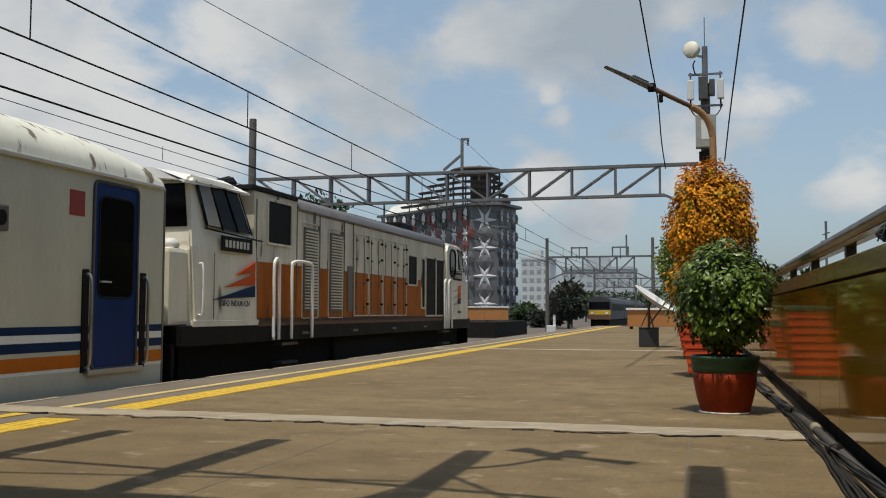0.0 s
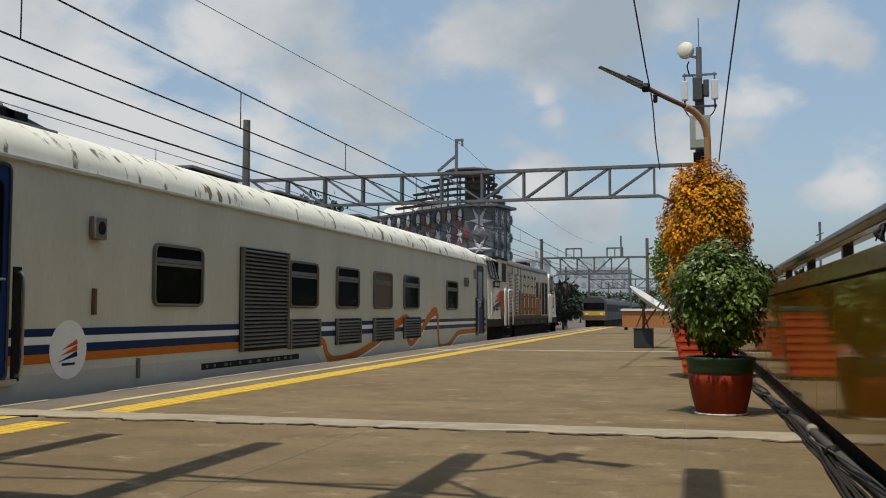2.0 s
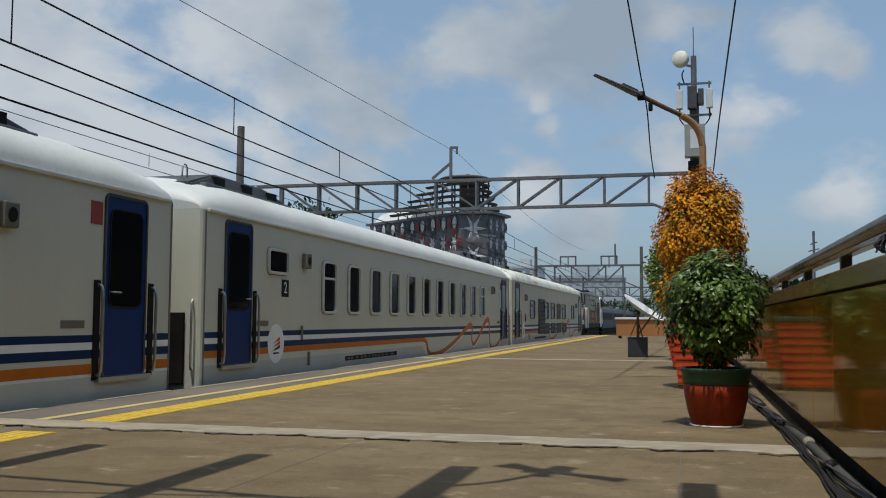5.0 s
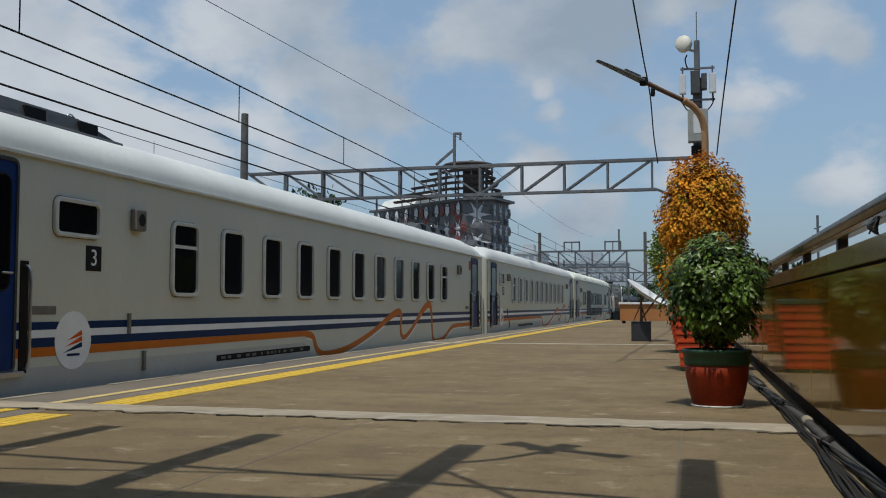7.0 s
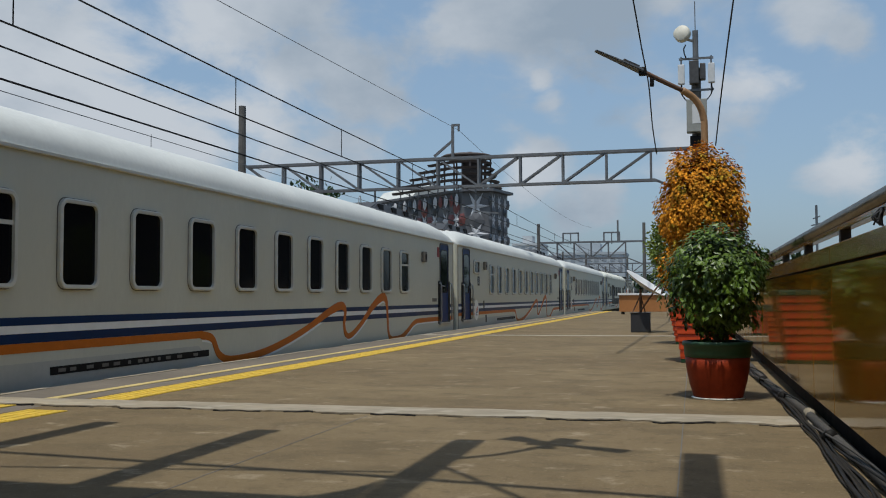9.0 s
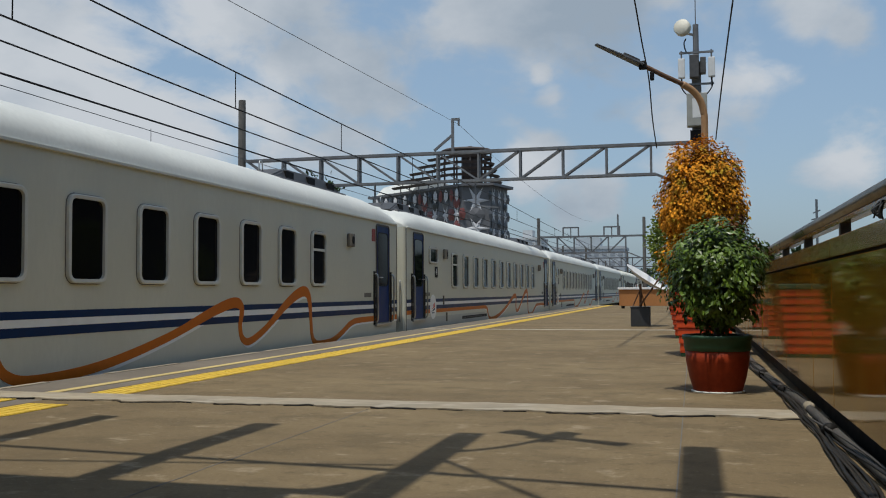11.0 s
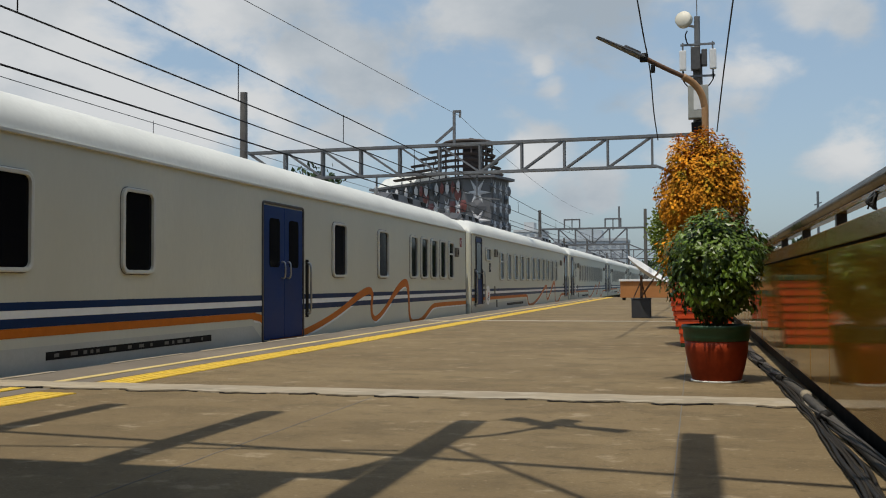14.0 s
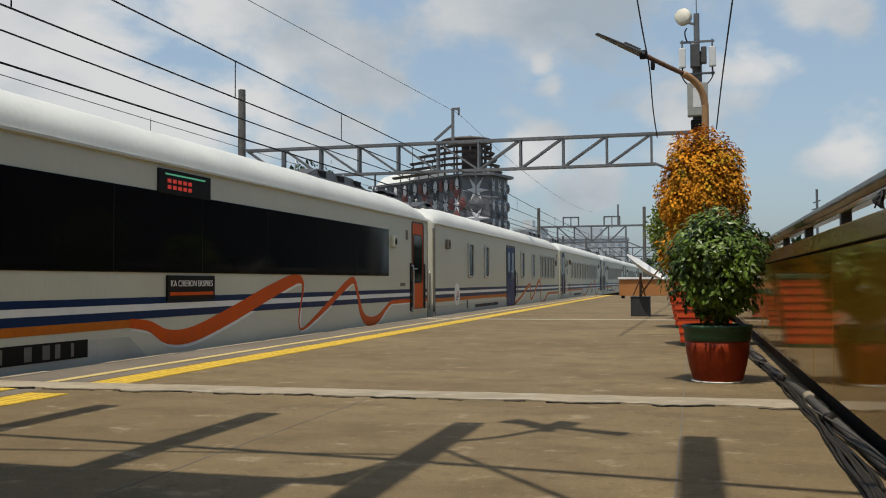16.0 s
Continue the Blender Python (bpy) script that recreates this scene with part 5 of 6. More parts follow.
# bracket that carries the upper wire
bm = bmesh.new()
bar_between(bm, (-9.0, G1, 6.2), (-9.0, G1, 7.55), 0.10)
bar_between(bm, (-9.04, G1, 7.55), (-8.72, G1, 7.55), 0.09)
bar_between(bm, (-9.0, G1, 6.95), (-9.75, G1, 6.35), 0.09)
bar_between(bm, (-8.76, G1, 7.55), (-8.76, G1, 7.30), 0.07)
part("wire_bracket", bm, GALV, near_portal)
for x in (-7.5, -11.6, -14.6):
    bm = bmesh.new()
    bar_between(bm, (x - 0.6, G1, 5.1), (x - 0.6, G1, 4.1), 0.06)
    bar_between(bm, (x - 0.6, G1, 4.15), (x + 0.3, G1, 4.05), 0.05)
    part("drop_arm", bm, GALV, near_portal)
second = portal("line_portal", "distant lattice portal with frames on its beam", 95, -14.6, -4.6, 6.2, 4.6, ((-14.8, 8.1), (-4.5, 8.0)), 6, 0.17)
for x in (-11.6, -7.6):
    bm = bmesh.new()
    bar_between(bm, (x - 0.75, 95, 6.2), (x - 0.75, 95, 7.1), 0.14)
    bar_between(bm, (x + 0.75, 95, 6.2), (x + 0.75, 95, 7.1), 0.14)
    bar_between(bm, (x - 0.8, 95, 7.1), (x + 0.8, 95, 7.1), 0.14)
    bar_between(bm, (x, 95, 7.1), (x, 95, 6.0), 0.10)
    part("insulator_frame", bm, GALV, second)
bar = bmesh.new()
bar_between(bar, (-7.0, 95, 6.2), (-7.0, 95, 8.3), 0.16)
part("short_mast", bar, GALV, second)
portal("line_portal", "faint far lattice portal over the tracks", 152, -16.0, -3.8, 6.0, 4.6, ((-16.2, 7.6), (-9.8, 7.0), (-3.6, 7.4)), 7, 0.18)
for y, x in ((118, -15.4), (180, -15.6)):
    bm = bmesh.new()
    rod(bm, (x, y, -1.35), (x, y, 6.4), 0.16, 10, 0.12)
    bar_between(bm, (x, y, 5.6), (x + 1.9, y, 5.3), 0.07)
    tagged(part("line_post", bm, POST_CONC), "slim concrete line post with a bracket arm", "line post", "line posts")


def wire(points, r, label, material=None):
    w = part("overhead_wire", tube(bmesh.new(), points, r, 6), material or RUBBER)
    return tagged(w, label, "wire", "overhead wires")


def span(x0, y0, z0, x1, y1, z1, sag=0.0, n=12):
    return [(x0 + (x1 - x0) * k / n, y0 + (y1 - y0) * k / n, z0 + (z1 - z0) * k / n - sag * 4 * (k / n) * (1 - k / n)) for k in range(n + 1)]


for tx, mz, cz, r in ((-7.5, 4.56, 3.95, 0.013), (-11.5, 5.16, 4.62, 0.018)):
    wire([*span(tx, -14, mz + 0.5, tx, G1, mz + 0.0, 0.2), *span(tx, G1, mz, tx, 95, mz, 0.25)[1:], *span(tx, 95, mz, tx, 152, mz, 0.2)[1:]], r, "black messenger wire over the track")
    wire([(tx, -14, cz), (tx, G1, cz), (tx, 95, cz), (tx, 152, cz)], r + (0.004 if tx < -10 else 0), "black contact wire over the track")
for y in (9.35, 14.9, 20.0, 25.6, 31.0, 42, 48, 54, 60, 66, 72, 78, 84, 90):
    top = 4.57 if y < 36 else 4.42
    wire([(-7.5, y, 3.95), (-7.5, y, top)], 0.009, "short dropper between the wires")
wire([*span(-8.76, -14, 5.3, -8.76, G1, 7.35, 0.0), *span(-8.76, G1, 7.35, -9.5, 95, 7.6, 0.7)[1:]], 0.008, "thin feeder wire over the portal", GALV)
wire(span(-15.0, -14, 5.75, -15.0, 95, 5.5, 0.2), 0.012, "thin wire over the far track", GALV)
wire(span(-15.0, 20, 5.15, -15.0, 95, 4.9, 0.1), 0.012, "thin wire over the far track", GALV)
wire([(-15.0, 24.5, 5.15), (-15.0, 24.5, 5.55)], 0.010, "short dropper between the wires", GALV)

# ---- signal between the tracks ----
signal = thing("railway_signal", "dark signal head on a pale post between the tracks", "signal", at=(-9.35, 63, RAIL_Z))
bm = bmesh.new()
rod(bm, (0, 0, -0.2), (0, 0, 1.6), 0.09, 10)
part("signal_post", bm, ANTENNA, signal)
part("signal_head", box(bmesh.new(), -0.18, 0.18, -0.12, 0.12, 1.6, 2.8, 0.08), BLACK, signal)
part("relay_box", box(bmesh.new(), -0.5, 0.1, -0.2, 0.25, -0.25, 0.9, 0.03), ANTENNA, signal)
part("signal_foot", box(bmesh.new(), -0.6, 0.6, -0.4, 0.4, -0.4, -0.2), POST_CONC, signal)

# ---- the mast with antennas at the portal's end ----
mast = thing("antenna_mast", "concrete mast with white panel antennas, dish and grey cabinet", "antenna mast", at=(0.24, G1, 0))
bm = bmesh.new()
rod(bm, (0, 0, -0.02), (0, 0, 9.2), 0.22, 14, 0.17)
part("column", bm, POST_CONC, mast)
bm = bmesh.new()
rod(bm, (0, 0, 9.1), (0, 0, 10.6), 0.11, 10)
part("mast_top", bm, GALV, mast)
bm = bmesh.new()
rod(bm, (0.0, 0, 10.5), (0.0, 0, 11.7), 0.02, 6)
part("lightning_rod", bm, GALV, mast)
part("cabinet", box(bmesh.new(), -0.36, 0.36, -0.62, -0.2, 6.75, 7.95, 0.03), CABINET, mast, "grey equipment cabinet")
part("cabinet_label", box(bmesh.new(), -0.16, 0.14, -0.626, -0.618, 7.05, 7.75), ANTENNA, mast, "pale panel on the cabinet")
part("lower_box", box(bmesh.new(), -0.25, 0.12, -0.5, -0.18, 6.3, 6.62, 0.02), BLACK, mast)
part("radio_unit", box(bmesh.new(), -0.24, 0.10, -0.45, -0.15, 8.55, 9.4, 0.03), DARK_STEEL, mast)
part("radio_unit", box(bmesh.new(), 0.14, 0.34, -0.40, -0.10, 8.7, 9.3, 0.03), DARK_STEEL, mast)
for x in (-0.52, 0.54):
    part("panel_antenna", box(bmesh.new(), x - 0.12, x + 0.12, -0.45, -0.25, 8.55, 9.28, 0.04), ANTENNA, mast, "white panel antenna")
    part("antenna_pipe", rod(bmesh.new(), (x, -0.2, 8.25), (x, -0.2, 9.6), 0.03, 8), GALV, mast)
    part("antenna_lead", tube(bmesh.new(), bent([(x, -0.35, 8.55), (x, -0.35, 8.2), (x * 0.5, -0.3, 7.9), (0, -0.25, 8.1)], 4), 0.022, 6), BLACK, mast)
for z in (8.35, 9.52):
    part("cross_arm", bar_between(bmesh.new(), (-0.6, -0.2, z), (0.62, -0.2, z), 0.07), GALV, mast)
bm = lathe(bmesh.new(), [(0.24, 0.0), (0.30, 0.05), (0.30, 0.26), (0.27, 0.29), (0.02, 0.31)], 24)
dish = part("drum_dish", bm, DRUM, mast, "round white drum antenna")
dish.matrix_basis = pose(-0.42, -0.1, 10.42, 78, 0, -18)
part("dish_arm", bar_between(bmesh.new(), (-0.4, 0.1, 10.35), (0, 0, 10.2), 0.08), GALV, mast)
part("dish_lead", tube(bmesh.new(), bent([(-0.35, 0.0, 10.1), (-0.42, 0, 9.9), (-0.3, 0, 9.55), (0, 0, 9.6)], 4), 0.025, 6), BLACK, mast)

# ---- street lamp between the plants ----
lamp = thing("street_lamp", "ochre lamp pole with a long curved arm and flat head", "street lamp", at=(0.19, 14.2, 0))
part("pole", tube(bmesh.new(), bent([(0, 0, -0.02), (0, 0, 1.5), (0, 0, 3.1), (-0.01, -0.005, 3.35), (-0.06, -0.03, 3.53), (-0.16, -0.075, 3.66), (-0.30, -0.14, 3.75)], 6), 0.05, 12), LAMP_POLE, lamp)
part("arm", tube(bmesh.new(), bent([(-0.27, -0.127, 3.737), (-0.55, -0.26, 3.86), (-0.85, -0.42, 4.0)], 4), 0.034, 10), RUST, lamp)
part("clamp", box(bmesh.new(), -0.89, -0.78, -0.47, -0.37, 3.93, 4.05, 0.02), BLACK, lamp)
part("clamp", box(bmesh.new(), -0.74, -0.68, -0.40, -0.32, 3.78, 3.9, 0.02), BLACK, lamp)
head = bmesh.new()
plate(head, [(-0.09, -0.02), (-0.09, 0.02), (0.09, 0.02), (0.09, -0.02)], -0.02, 0.72)
for v in head.verts:
    if v.co.x > 0.5:
        v.co.y *= 0.55
        v.co.z *= 0.5
bmesh.ops.bevel(head, geom=head.edges[:], offset=0.01, segments=2, affect="EDGES")
lamp_head = part("lamp_head", head, GALV, lamp, "flat grey lamp head")
lamp_head.matrix_basis = Matrix.Translation((-0.86, -0.42, 4.0)) @ Vector((-0.60, -0.27, 0.26)).to_track_quat("X", "Z").to_matrix().to_4x4()
part("cooling_fins", box(bmesh.new(), 0.05, 0.30, -0.06, 0.06, 0.0, 0.05, 0.01), DARK_STEEL, lamp_head)

# slack service cables that come down past the lamp
hang = part("hanging_cable", tube(bmesh.new(), bent([(-1.76, 11.0, 11.36), (-1.39, 24.2, 8.61), (-1.30, 27.7, 7.88), (-1.23, 30.4, 7.40), (-1.27, 34.0, 6.75), (-1.22, G1, 6.1)], 6), 0.022, 6), RUBBER)
tagged(hang, "black service cable slung past the lamp arm", "cable", "hanging cables")
hang = part("hanging_cable", tube(bmesh.new(), bent([(1.6, 12.0, 11.5), (1.16, 25, 8.62), (0.98, 31, 7.3), (0.88, 36, 6.27)], 6), 0.022, 6), RUBBER)
tagged(hang, "black service cable strung to the mast", "cable", "hanging cables")


# ---- potted plants ----
def leaves(n, place, size, rng, long=1.7, droop=0.25, fold=0.22, hang=False):
    """Many small folded leaves as one mesh; place() gives a point and the way out of the crown."""
    verts, faces = [], []
    for _ in range(n):
        p, out = place()
        s = size * rng.uniform(0.65, 1.25)
        way = (out + Vector((rng.gauss(0, 0.6), rng.gauss(0, 0.6), rng.gauss(0, 0.5) - droop))).normalized()
        side = way.orthogonal().normalized()
        side = Matrix.Rotation(rng.uniform(0, 6.28), 3, way) @ side
        up = way.cross(side)
        if hang:
            up = (out + Vector((rng.gauss(0, 0.4), rng.gauss(0, 0.4), 0.55 + rng.gauss(0, 0.4)))).normalized()
            way = Vector((rng.gauss(0, 0.5), rng.gauss(0, 0.5), -0.8))
            way = (way - up * way.dot(up)).normalized()
            side, fold = way.cross(up), -0.12
        i = len(verts)
        l = s * long
        verts += [p, p + way * l * 0.5 + side * s * 0.45 + up * s * fold, p + way * l, p + way * l * 0.5 - side * s * 0.45 + up * s * fold, p + way * l * 0.55]
        faces += [(i, i + 1, i + 4), (i + 1, i + 2, i + 4), (i + 2, i + 3, i + 4), (i + 3, i, i + 4)]
    mesh = bpy.data.meshes.new("crown")
    mesh.from_pydata([tuple(v) for v in verts], [], faces)
    return mesh


def crown(parent, rng, centre, radii, n, size, material, lumps=0.14, flat=0.0, label="", shell_from=0.55, **kw):
    c = Vector(centre)
    seed = rng.uniform(0, 50)

    def place():
        while True:
            d = Vector((rng.gauss(0, 1), rng.gauss(0, 1), rng.gauss(0, 1))).normalized()
            k = 1 + lumps * 2 * noise.noise(d * 2.2 + Vector((seed, 0, 0))) + lumps * noise.noise(d * 5 + Vector((0, seed, 0)))
            r = k * rng.uniform(shell_from, 1.0) ** 0.6
            p = Vector((d.x * radii[0] * r, d.y * radii[1] * r, d.z * radii[2] * r))
            if flat and p.z < -radii[2] * flat:
                continue
            return c + p, d
    ob = new("crown", leaves(n, place, size, rng, **kw))
    ob.data.materials.append(material)
    ob.parent = parent
    tagged(ob, label)
    return ob


def limbs(parent, rng, base, top, r, spread, n=7):
    part("trunk", tube(bmesh.new(), bent([base, ((base[0] + top[0]) / 2 + 0.02, (base[1] + top[1]) / 2, (base[2] + top[2]) / 2), top], 4), r, 8), BARK, parent)
    for k in range(n):
        a = 6.283 * k / n + rng.uniform(-0.3, 0.3)
        f = rng.uniform(0.35, 0.9)
        s = Vector(base).lerp(Vector(top), f)
        e = s + Vector((math.cos(a) * spread, math.sin(a) * spread, spread * rng.uniform(0.4, 1.1)))
        part("limb", tube(bmesh.new(), [s, s.lerp(e, 0.5) + Vector((0, 0, 0.03)), e], [r * 0.5, r * 0.35, r * 0.15], 6), BARK, parent)


rng = random.Random(21)
plant = thing("potted_plant", "round green shrub in a red pot with a green rim", "potted plant", "potted plants", at=(0.17, 8.1, 0))
pot = part("pot", lathe(bmesh.new(), [(0.178, 0.0), (0.192, 0.012), (0.196, 0.03), (0.222, 0.12), (0.244, 0.24), (0.252, 0.335)], 36), TERRA, plant, "red glazed pot")
part("rim_band", lathe(bmesh.new(), [(0.254, 0.33), (0.260, 0.36), (0.262, 0.415), (0.272, 0.42), (0.276, 0.44), (0.270, 0.455), (0.248, 0.455), (0.242, 0.40), (0.19, 0.398)], 36), POT_GREEN, plant, "green painted rim band")
part("soil", lathe(bmesh.new(), [(0.01, 0.39), (0.24, 0.39), (0.236, 0.405), (0.01, 0.42)], 24), SOIL, plant)
part("saucer", lathe(bmesh.new(), [(0.15, 0.0), (0.205, 0.0), (0.208, 0.010), (0.196, 0.014)], 32), RIM, plant, "pale saucer rim")
limbs(plant, rng, (0, 0, 0.40), (0, 0, 1.05), 0.03, 0.22, 9)
crown(plant, rng, (0, 0, 0.95), (0.382, 0.382, 0.462), 8600, 0.033, LEAF, 0.17, label="dense glossy green leaves", shell_from=0.40, hang=True, long=1.6)


def ribbed_planter(x, y, half, height, label):
    """A square planter of stacked red courses between green top and bottom bands."""
    p = thing("potted_plant", label, "potted plant", "potted plants", at=(x, y, 0))
    n = round(height / 0.105)
    part("foot_band", box(bmesh.new(), -half * 0.72, half * 0.72, -half * 0.72, half * 0.72, 0, 0.06, 0.012), POT_GREEN, p)
    for k in range(n):
        z = 0.06 + (height - 0.12) * k / n
        w = half * (0.74 + 0.22 * k / (n - 1))
        part("course", box(bmesh.new(), -w, w, -w, w, z + 0.001, z + (height - 0.12) / n - 0.004, 0.014), PLANTER_RED, p)
    core = half * 0.73
    part("core", box(bmesh.new(), -core, core, -core, core, 0.05, height - 0.05), PLANTER_RED, p)
    part("top_band", box(bmesh.new(), -half, half, -half, half, height - 0.065, height, 0.014), POT_GREEN, p)
    part("soil", box(bmesh.new(), -half * 0.9, half * 0.9, -half * 0.9, half * 0.9, height, height + 0.012), SOIL, p)
    return p


orange_plant = ribbed_planter(0.12, 12.55, 0.40, 0.88, "tall orange-leaved shrub in a ribbed red planter")
limbs(orange_plant, rng, (0, 0, 0.86), (0, 0, 1.9), 0.04, 0.4, 9)
crown(orange_plant, rng, (0, 0, 1.94), (0.535, 0.535, 0.765), 20000, 0.036, ORANGE_LEAF, 0.13, label="dense orange-yellow leaves", shell_from=0.45, hang=True, long=1.5)
crown(orange_plant, rng, (-0.08, 0, 1.25), (0.46, 0.46, 0.55), 5000, 0.038, ORANGE_LEAF, 0.14, label="dense orange-yellow leaves", shell_from=0.4, hang=True, long=1.5)
crown(orange_plant, rng, (0.12, 0, 1.42), (0.47, 0.5, 0.50), 5200, 0.038, BROWN_LEAF, 0.14, label="withered brown leaves low in the shrub", shell_from=0.5, hang=True, long=1.5)
third = ribbed_planter(-0.02, 17.2, 0.40, 0.62, "round green shrub in a ribbed red planter")
limbs(third, rng, (0, 0, 0.6), (0, 0, 1.6), 0.04, 0.4, 7)
crown(third, rng, (-0.05, 0, 1.62), (0.68, 0.66, 0.70), 6000, 0.042, SUNLIT_LEAF, 0.12, label="green leaves tinted as sunlit")
fourth = ribbed_planter(-0.02, 21.2, 0.40, 0.62, "round green shrub in a ribbed red planter")
limbs(fourth, rng, (0, 0, 0.6), (0, 0, 1.5), 0.04, 0.4, 7)
crown(fourth, rng, (0, 0, 1.4), (0.6, 0.6, 0.6), 3000, 0.05, SUNLIT_LEAF, 0.12, label="green leaves tinted as sunlit")

# ---- satellite dish on its box, barrier at the platform's end ----
dish_stand = thing("satellite_dish", "white satellite dish tilted on a dark weighted box", "satellite dish", at=(-1.18, 22.6, 0))
part("ballast_box", box(bmesh.new(), -0.215, 0.215, -0.215, 0.215, 0.0, 0.43, 0.012), GREY_BOX, dish_stand, "dark grey steel box")
part("box_lid", box(bmesh.new(), -0.225, 0.225, -0.225, 0.225, 0.43, 0.45, 0.006), GREY_BOX, dish_stand)
part("stand_pipe", rod(bmesh.new(), (0, 0.05, 0.44), (0, 0.05, 0.98), 0.03, 8), RUST, dish_stand)
for e in ((-0.18, -0.1), (0.1, 0.15)):
    part("stay", rod(bmesh.new(), (e[0], e[1], 0.44), (0, 0.05, 0.85), 0.015, 6), RUST, dish_stand)
bowl = lathe(bmesh.new(), [(0.02, -0.005), (0.2, 0.015), (0.4, 0.06), (0.53, 0.115), (0.54, 0.125), (0.525, 0.125), (0.4, 0.075), (0.2, 0.03), (0.02, 0.012)], 32)
reflector = part("reflector", bowl, ANTENNA, dish_stand, "white shallow reflector")
reflector.matrix_basis = Matrix.Translation((0.08, 0.05, 1.02)) @ Vector((0.56, -0.10, 0.82)).to_track_quat("Z", "Y").to_matrix().to_4x4()
part("feed_arm", rod(bmesh.new(), (0.42, -0.05, 0.72), (0.62, -0.12, 1.36), 0.016, 6), RUST, dish_stand)
part("feed_arm", rod(bmesh.new(), (-0.02, 0, 0.46), (0.62, -0.12, 1.36), 0.02, 6), RUST, dish_stand)
part("feed", box(bmesh.new(), 0.57, 0.67, -0.18, -0.06, 1.32, 1.46, 0.02), BLACK, dish_stand)


def end_barrier(x0, x1, y, z0, z1, label):
    b = thing("end_barrier", label, "barrier", "platform end barriers")
    n = max(2, int((x1 - x0) / 1.6))
    for k in range(n):
        w = (x1 - x0) / n
        part("barrier_panel", box(bmesh.new(), x0 + k * w + 0.01, x0 + (k + 1) * w - 0.01, y, y + 0.25, z0 + 0.12, z1 - 0.1, 0.01), TAN, b)
        part("barrier_leg", box(bmesh.new(), x0 + k * w + 0.1, x0 + k * w + 0.25, y + 0.05, y + 0.2, z0 - 0.02, z0 + 0.13), BLACK, b)
    part("coping", box(bmesh.new(), x0 - 0.05, x1 + 0.05, y - 0.06, y + 0.31, z1 - 0.10, z1, 0.01), WHITE, b, "white coping")


end_barrier(-3.35, 1.0, 45.5, 0.0, 0.98, "orange-tan barrier with a white coping on the platform")
far_platform = tagged(part("far_platform", box(bmesh.new(), -26, -14.9, 70, 84, -1.4, 0.0), GRIME), "concrete platform beyond the tracks", "platform", kind="structure")
end_barrier(-18.6, -14.8, 75, 0.0, 1.2, "orange-tan barrier with a white coping on the far platform")


# ---- the building with the star-patterned screen ----
def prism(bm, foot, z0, z1):
    """An upright block on a footprint."""
    lo = [bm.verts.new((p.x, p.y, z0)) for p in foot]
    hi = [bm.verts.new((p.x, p.y, z1)) for p in foot]
    bm.faces.new(lo), bm.faces.new(hi[::-1])
    n = len(foot)
    for i in range(n):
        bm.faces.new((lo[i], lo[(i + 1) % n], hi[(i + 1) % n], hi[i]))
    bmesh.ops.recalc_face_normals(bm, faces=bm.faces[:])
    return bm


def star_mesh(wide, tall, waist=0.155):
    """A star whose level rays reach its column's edges and whose slanting rays reach the stars above and below."""
    bm = bmesh.new()
    tips = [(wide / 2, 0), (wide * 0.27, tall / 2), (-wide * 0.27, tall / 2), (-wide / 2, 0), (-wide * 0.27, -tall / 2), (wide * 0.27, -tall / 2)]
    ring = []
    for i, (x, y) in enumerate(tips):
        x2, y2 = tips[(i + 1) % 6]
        ring.append(bm.verts.new((x, y, 0.04)))
        ring.append(bm.verts.new(((x + x2) * waist, (y + y2) * waist, 0.0)))
    mid = bm.verts.new((0, 0, 0.16))
    for k in range(12):
        bm.faces.new((mid, ring[k], ring[(k + 1) % 12]))
    bm.faces.new(ring[::-1])
    bmesh.ops.recalc_face_normals(bm, faces=bm.faces[:])
    return bm


def cell_mesh(wide, tall, deep=0.3):
    """A six-sided folded panel that rises to a ridge along its middle."""
    bm = bmesh.new()
    ring = [bm.verts.new((x * wide, y * tall, 0.02)) for x, y in ((0.33, 0), (0.19, 0.25), (-0.19, 0.25), (-0.33, 0), (-0.19, -0.25), (0.19, -0.25))]
    top = bm.verts.new((0, tall * 0.03, deep))
    for k in range(6):
        bm.faces.new((top, ring[k], ring[(k + 1) % 6]))
    bm.faces.new(ring[::-1])
    bmesh.ops.recalc_face_normals(bm, faces=bm.faces[:])
    return bm


